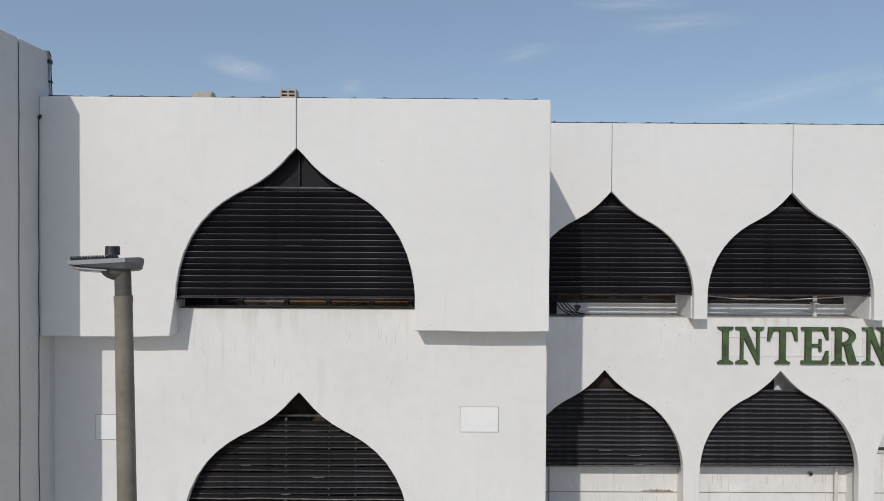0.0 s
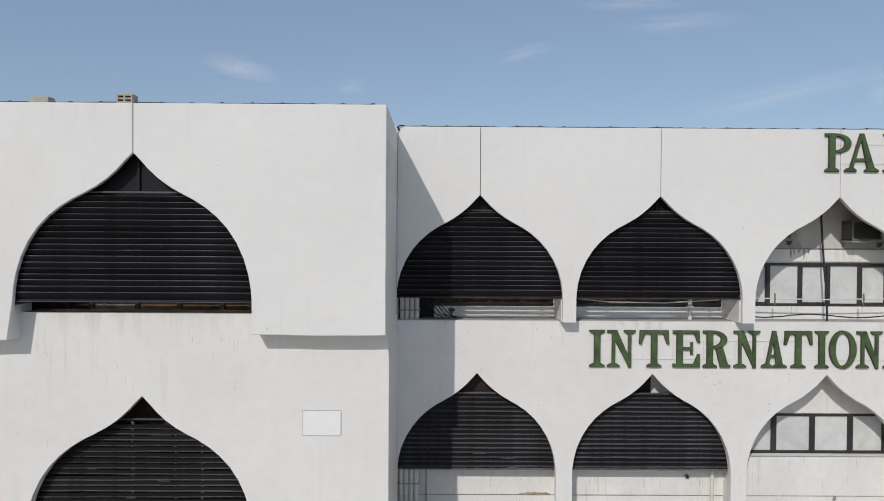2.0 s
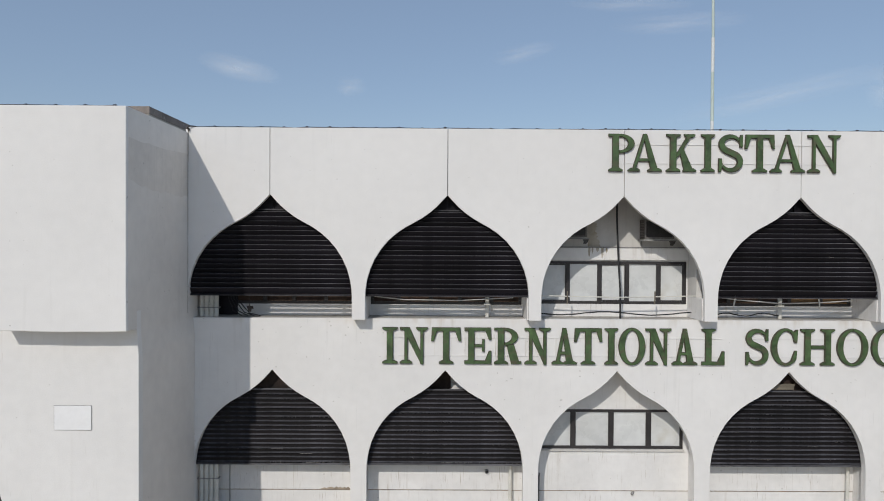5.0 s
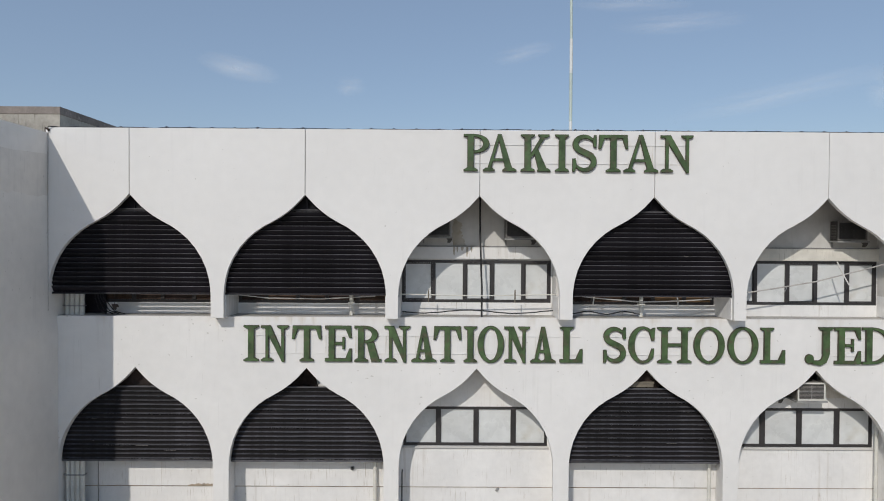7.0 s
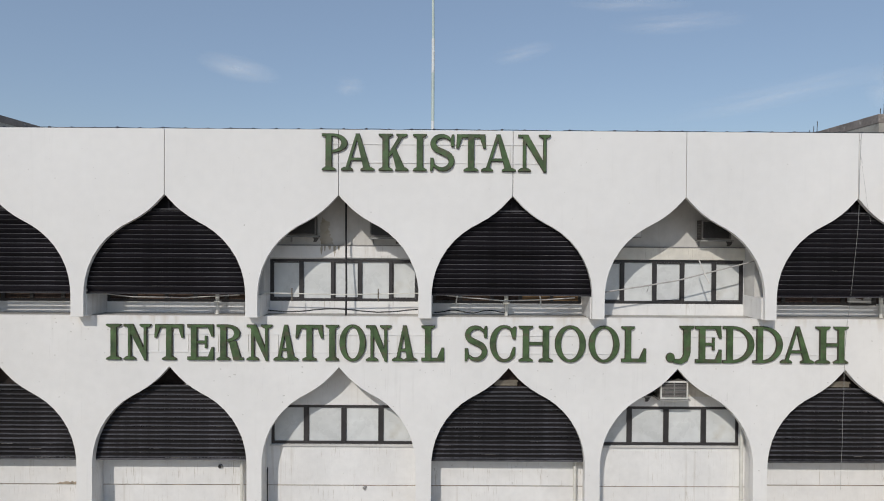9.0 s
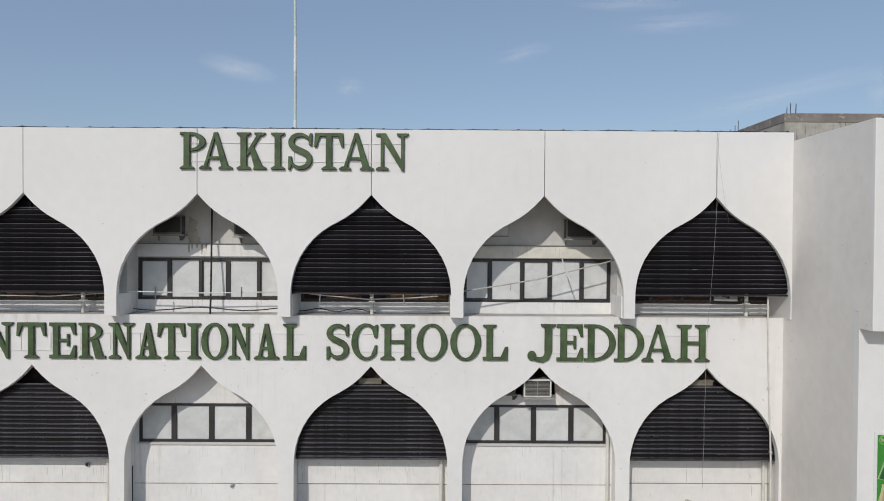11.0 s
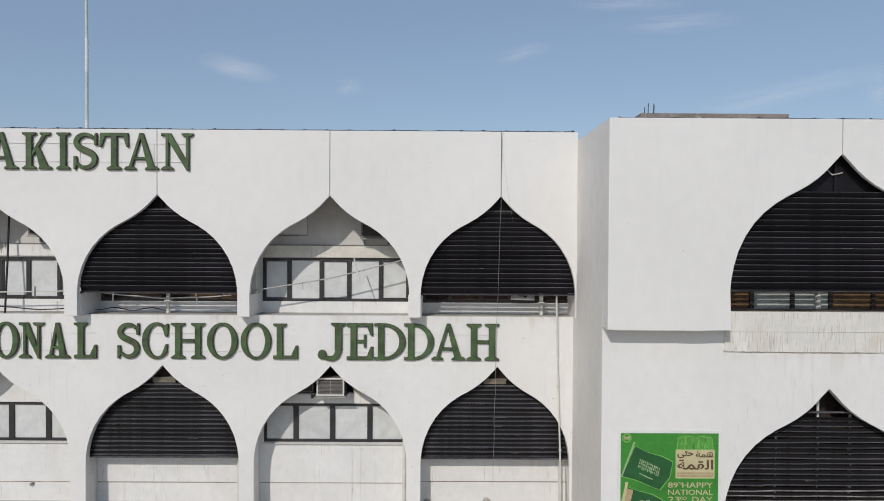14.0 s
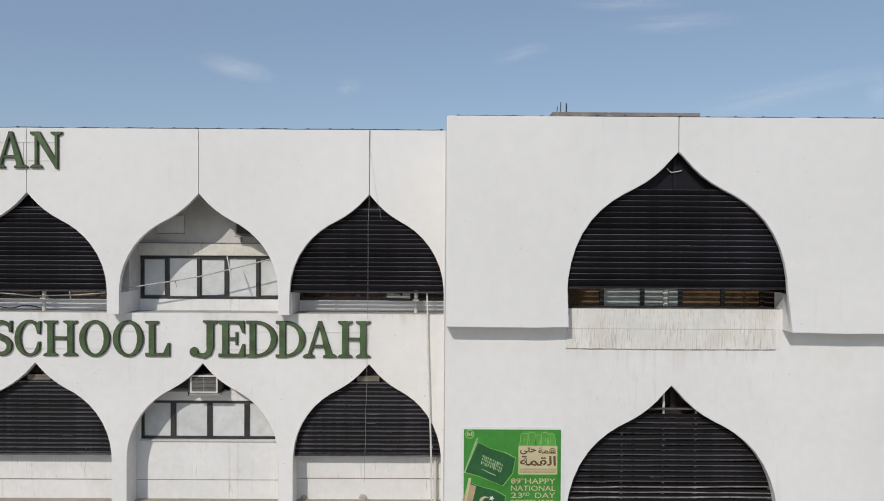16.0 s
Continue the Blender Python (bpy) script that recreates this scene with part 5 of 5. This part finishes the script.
def lettering(text, u, v, height, m, lift, width=None, bold=0.006, right=None):
    """A line of words in the built-in font, printed flat."""
    cu = bpy.data.curves.new("words", "FONT")
    cu.body, cu.size, cu.offset, cu.resolution_u = text, 1.0, bold, 3
    tmp = bpy.data.objects.new("words", cu)
    me = bpy.data.meshes.new_from_object(tmp)
    bpy.data.objects.remove(tmp)
    n = len(me.vertices)
    co = np.zeros(n * 3)
    me.vertices.foreach_get("co", co)
    co = co.reshape(-1, 3)
    lo, hi = co.min(0), co.max(0)
    s = height * PW / (hi[1] - lo[1])
    sx = s if width is None else width * PW / (hi[0] - lo[0])
    y = PY - 0.02 - 0.0012 * lift - 0.001
    out = np.stack([(co[:, 0] - lo[0]) * sx + u * PW + PX, np.full(n, y), PZ - v * PW - height * PW + (co[:, 1] - lo[1]) * s], 1)
    out -= np.array(BASE[poster])
    me.vertices.foreach_set("co", out.ravel())
    me.materials.clear()
    me.materials.append(m)
    ob = new("lettering", me)
    ob.parent = poster
    BASE[ob] = BASE[poster]
    return ob


for v, words in ((0.503, (("89", 0.487, 0.1, 0.055), ("TH", 0.59, 0.035, 0.02), ("HAPPY", 0.632, 0.313, 0.055))), (0.577, (("NATIONAL", 0.487, 0.458, 0.055),)),
                 (0.65, (("23", 0.487, 0.12, 0.055), ("RD", 0.615, 0.065, 0.032), ("DAY", 0.735, 0.21, 0.055))), (0.724, (("SEPTEMBER", 0.487, 0.458, 0.055),))):
    for text, u, w, h in words:
        lettering(text, u, v, h, P_CREAM, 3, w)
# the slogan's two lines, in joined letter forms set from left to right
lettering("\ufef0\ufe98\ufea3", 0.578, 0.183, 0.072, P_BROWN, 3.4, 0.165, 0.03)
lettering("\ufe94\ufee4", 0.765, 0.183, 0.064, P_BROWN, 3.4, 0.12, 0.03)
for cv, ru, rv in ((0.216, 0.032, 0.028), (0.222, 0.014, 0.016)):
    ring = arc(0.912, cv, ru, rv, 0, 358, 24)
    inner = arc(0.912, cv, ru - 0.009, rv - 0.009, 358, 0, 24)
    on_poster("slogan_loop", ring + inner, P_BROWN, 3.4)
on_poster("slogan_join", rect(0.865, 0.948, 0.234, 0.245), P_BROWN, 3.8)
lettering("\ufe94\ufee4\ufed8\ufedf\ufe8d", 0.578, 0.268, 0.105, P_BROWN, 3.4, 0.37, 0.022)

# ---- roof: flag pole, string lights, blocks, stair houses ----
fp = thing("flag_pole", (9.66, 0.42, 8.05), "tall thin pale flag pole standing on the roof", "flag pole")
part("lower_tube", tube(bmesh.new(), [(9.66, 0.42, 8.05), (9.66, 0.42, 8.86)], 0.036, 12), GALV, fp, smooth=True)
part("middle_tube", tube(bmesh.new(), [(9.66, 0.42, 8.86), (9.66, 0.42, 9.94)], 0.035, 12), POLE_GREEN, fp, "pale green painted tube", smooth=True)
part("sleeve", tube(bmesh.new(), [(9.66, 0.42, 9.94), (9.66, 0.42, 10.7)], 0.036, 12), GALV, fp, smooth=True)
part("upper_tube", tube(bmesh.new(), [(9.66, 0.42, 10.7), (9.61, 0.42, 16.0)], 0.03, 12, 0.028), POLE_GREEN, fp, "pale green painted tube", smooth=True)
part("base_plate", boxed((9.54, 9.78, 0.31, 0.54, 8.05, 8.07)), GALV, fp)


def string_lights(x0, x1, y, z, seed):
    rng = random.Random(seed)
    t = thing("string_lights", ((x0 + x1) / 2, y, z), "dark string of small bulbs along the parapet top", "string lights")
    n = int((x1 - x0) / 0.485)
    pts, bulbs = [], []
    for k in range(n + 1):
        x = x0 + (x1 - x0) * k / n
        zz = z + 0.02 + rng.uniform(-0.004, 0.01)
        pts += [(x, y, zz), (x + 0.24, y, zz - 0.006 + rng.uniform(-0.005, 0.008))]
        bulbs.append((x, y, zz))
    part("cable", tube(bmesh.new(), pts[:-1], 0.0085, 6), CABLE, t)
    bm = bmesh.new()
    bmesh.ops.create_icosphere(bm, subdivisions=1, radius=0.028)
    bmesh.ops.scale(bm, verts=bm.verts, vec=(1.5, 1, 0.8))
    me = finish("bulb", bm, BULB)
    for b in bulbs:
        piece("bulb", me, t, b)


string_lights(X0 + 0.1, X1 - 0.1, 0.08, TOP, 1)
string_lights(-10.2, X0 - 0.2, -2.66, 8.47, 2)
string_lights(20.9, 29.0, -2.60, 8.40, 3)


def hollow_block(x, y, z, w, h, d, holes):
    bm = bmesh.new()
    t = 0.028
    box(bm, x, x + w, y, y + d, z, z + t)
    box(bm, x, x + w, y, y + d, z + h - t, z + h)
    for k in range(holes + 1):
        xx = x + (w - t) * k / holes
        box(bm, xx, xx + t, y, y + d, z + t, z + h - t)
    if h > 0.12:
        box(bm, x + 0.005, x + w - 0.005, y + 0.004, y + d, z + h / 2 - t / 2, z + h / 2 + t / 2)
    tagged(part("concrete_block", bm, BLOCK), "hollow grey concrete block lying on the parapet", "block")


hollow_block(-6.31, -2.75, 8.47, 0.27, 0.15, 0.2, 2)
tagged(part("concrete_slab", boxed((-7.79, -7.46, -2.74, -2.5, 8.472, 8.545), (-7.72, -7.46, -2.72, -2.54, 8.5455, 8.575)), BLOCK, bevel=0.008), "pale broken concrete slab lying on the parapet", "slab")


def stair_house(x0, x1, y0, y1, z0, z1, slab, label):
    t = thing("stair_house", ((x0 + x1) / 2, y0, z0), label, "roof structure")
    part("wall", boxed((x0 + 0.02, x1 - 0.02, y0 + 0.02, y1 - 0.02, z0, z1 - slab)), CONCRETE, t)
    part("roof_slab", boxed((x0, x1, y0, y1, z1 - slab + 0.003, z1)), CONCRETE_OLD, t, bevel=0.015)
    return t


stair_house(-13.0, -6.1, 8.0, 15.0, 8.27, 10.64, 0.26, "streaked bare grey concrete stair house on the roof")
rt = stair_house(24.32, 29.25, 7.3, 13.6, 8.2, 10.46, 0.3, "low bare concrete stair house with rusty bars")
for x, y, h in ((24.5, 7.5, 0.22), (24.62, 7.5, 0.36), (24.8, 7.5, 0.34), (24.83, 7.55, 0.3), (24.45, 11.6, 0.18), (24.62, 11.6, 0.34), (24.7, 11.5, 0.52)):
    part("rebar", tube(bmesh.new(), [(x, y, 10.45), (x + 0.01, y, 10.46 + h)], 0.014, 6), STEEL, rt)

# ---- thin high clouds ----
cloud_mat = bpy.data.materials.new("thin_cloud")
cloud_mat.use_nodes = True
nt = cloud_mat.node_tree
for nd in list(nt.nodes):
    nt.nodes.remove(nd)
out = nt.nodes.new("ShaderNodeOutputMaterial")
mixer, clear, white = nt.nodes.new("ShaderNodeMixShader"), nt.nodes.new("ShaderNodeBsdfTransparent"), nt.nodes.new("ShaderNodeBsdfDiffuse")
white.inputs[0].default_value = (0.9, 0.9, 0.9, 1)
tc, grad, nz = nt.nodes.new("ShaderNodeTexCoord"), nt.nodes.new("ShaderNodeTexGradient"), nt.nodes.new("ShaderNodeTexNoise")
grad.gradient_type = "SPHERICAL"
nz.inputs["Scale"].default_value, nz.inputs["Detail"].default_value = 1.3, 2.5
mp = nt.nodes.new("ShaderNodeMapping")
mp.inputs["Scale"].default_value = (0.9, 0, 1.6)
rg, mul, amt = nt.nodes.new("ShaderNodeMapRange"), nt.nodes.new("ShaderNodeMath"), nt.nodes.new("ShaderNodeMath")
rg.inputs[1].default_value, rg.inputs[2].default_value = 0.3, 0.75
mul.operation = amt.operation = "MULTIPLY"
amt.inputs[1].default_value = 0.28
nt.links.new(tc.outputs["Object"], grad.inputs[0])
nt.links.new(tc.outputs["Object"], mp.inputs[0])
nt.links.new(mp.outputs[0], nz.inputs["Vector"])
nt.links.new(nz.outputs[0], rg.inputs[0])
nt.links.new(grad.outputs["Fac"], mul.inputs[0])
nt.links.new(rg.outputs[0], mul.inputs[1])
nt.links.new(mul.outputs[0], amt.inputs[0])
nt.links.new(amt.outputs[0], mixer.inputs[0])
nt.links.new(clear.outputs[0], mixer.inputs[1])
nt.links.new(white.outputs[0], mixer.inputs[2])
nt.links.new(mixer.outputs[0], out.inputs[0])
bm = bmesh.new()
bmesh.ops.create_grid(bm, x_segments=10, y_segments=6, size=1)
bmesh.ops.rotate(bm, verts=bm.verts, matrix=Matrix.Rotation(radians(90), 3, "X"))
for v in bm.verts:
    v.co.y = 0.15 * math.sin(3 * v.co.x) * v.co.z
cloud_mesh = finish("cloud", bm, cloud_mat)
D = 4600.0
dense = cloud_mat.copy()
for nd in dense.node_tree.nodes:
    if nd.bl_idname == "ShaderNodeMapRange":
        nd.inputs[1].default_value, nd.inputs[2].default_value = 0.1, 0.65
    elif nd.bl_idname == "ShaderNodeMath" and not nd.inputs[1].is_linked:
        nd.inputs[1].default_value = 0.34
dense_mesh = cloud_mesh.copy()
dense_mesh.materials[0] = dense
for px, pz, w, h, tilt in ((-362, 321, 78, 23, 14), (142, 352, 62, 18, -14), (420, 408, 130, 22, -4), (-165, 290, 28, 20, 0), (610, 285, 230, 26, -13), (790, 295, 45, 45, 0), (330, 440, 120, 16, 0)):
    c = new("cloud", dense_mesh if px == -362 else cloud_mesh)
    s = D / 1162.4
    c.matrix_world = Matrix.LocRotScale((8.5 + px * s + 0.00475 * D, D, 6.1 + (pz / 1162.4 - 0.01425) * D), Euler((0, radians(tilt), 0)), (w * s, 60, h * s))
    tagged(c, "thin white wisp of high cloud", "cloud", "wisps of cloud", "structure")
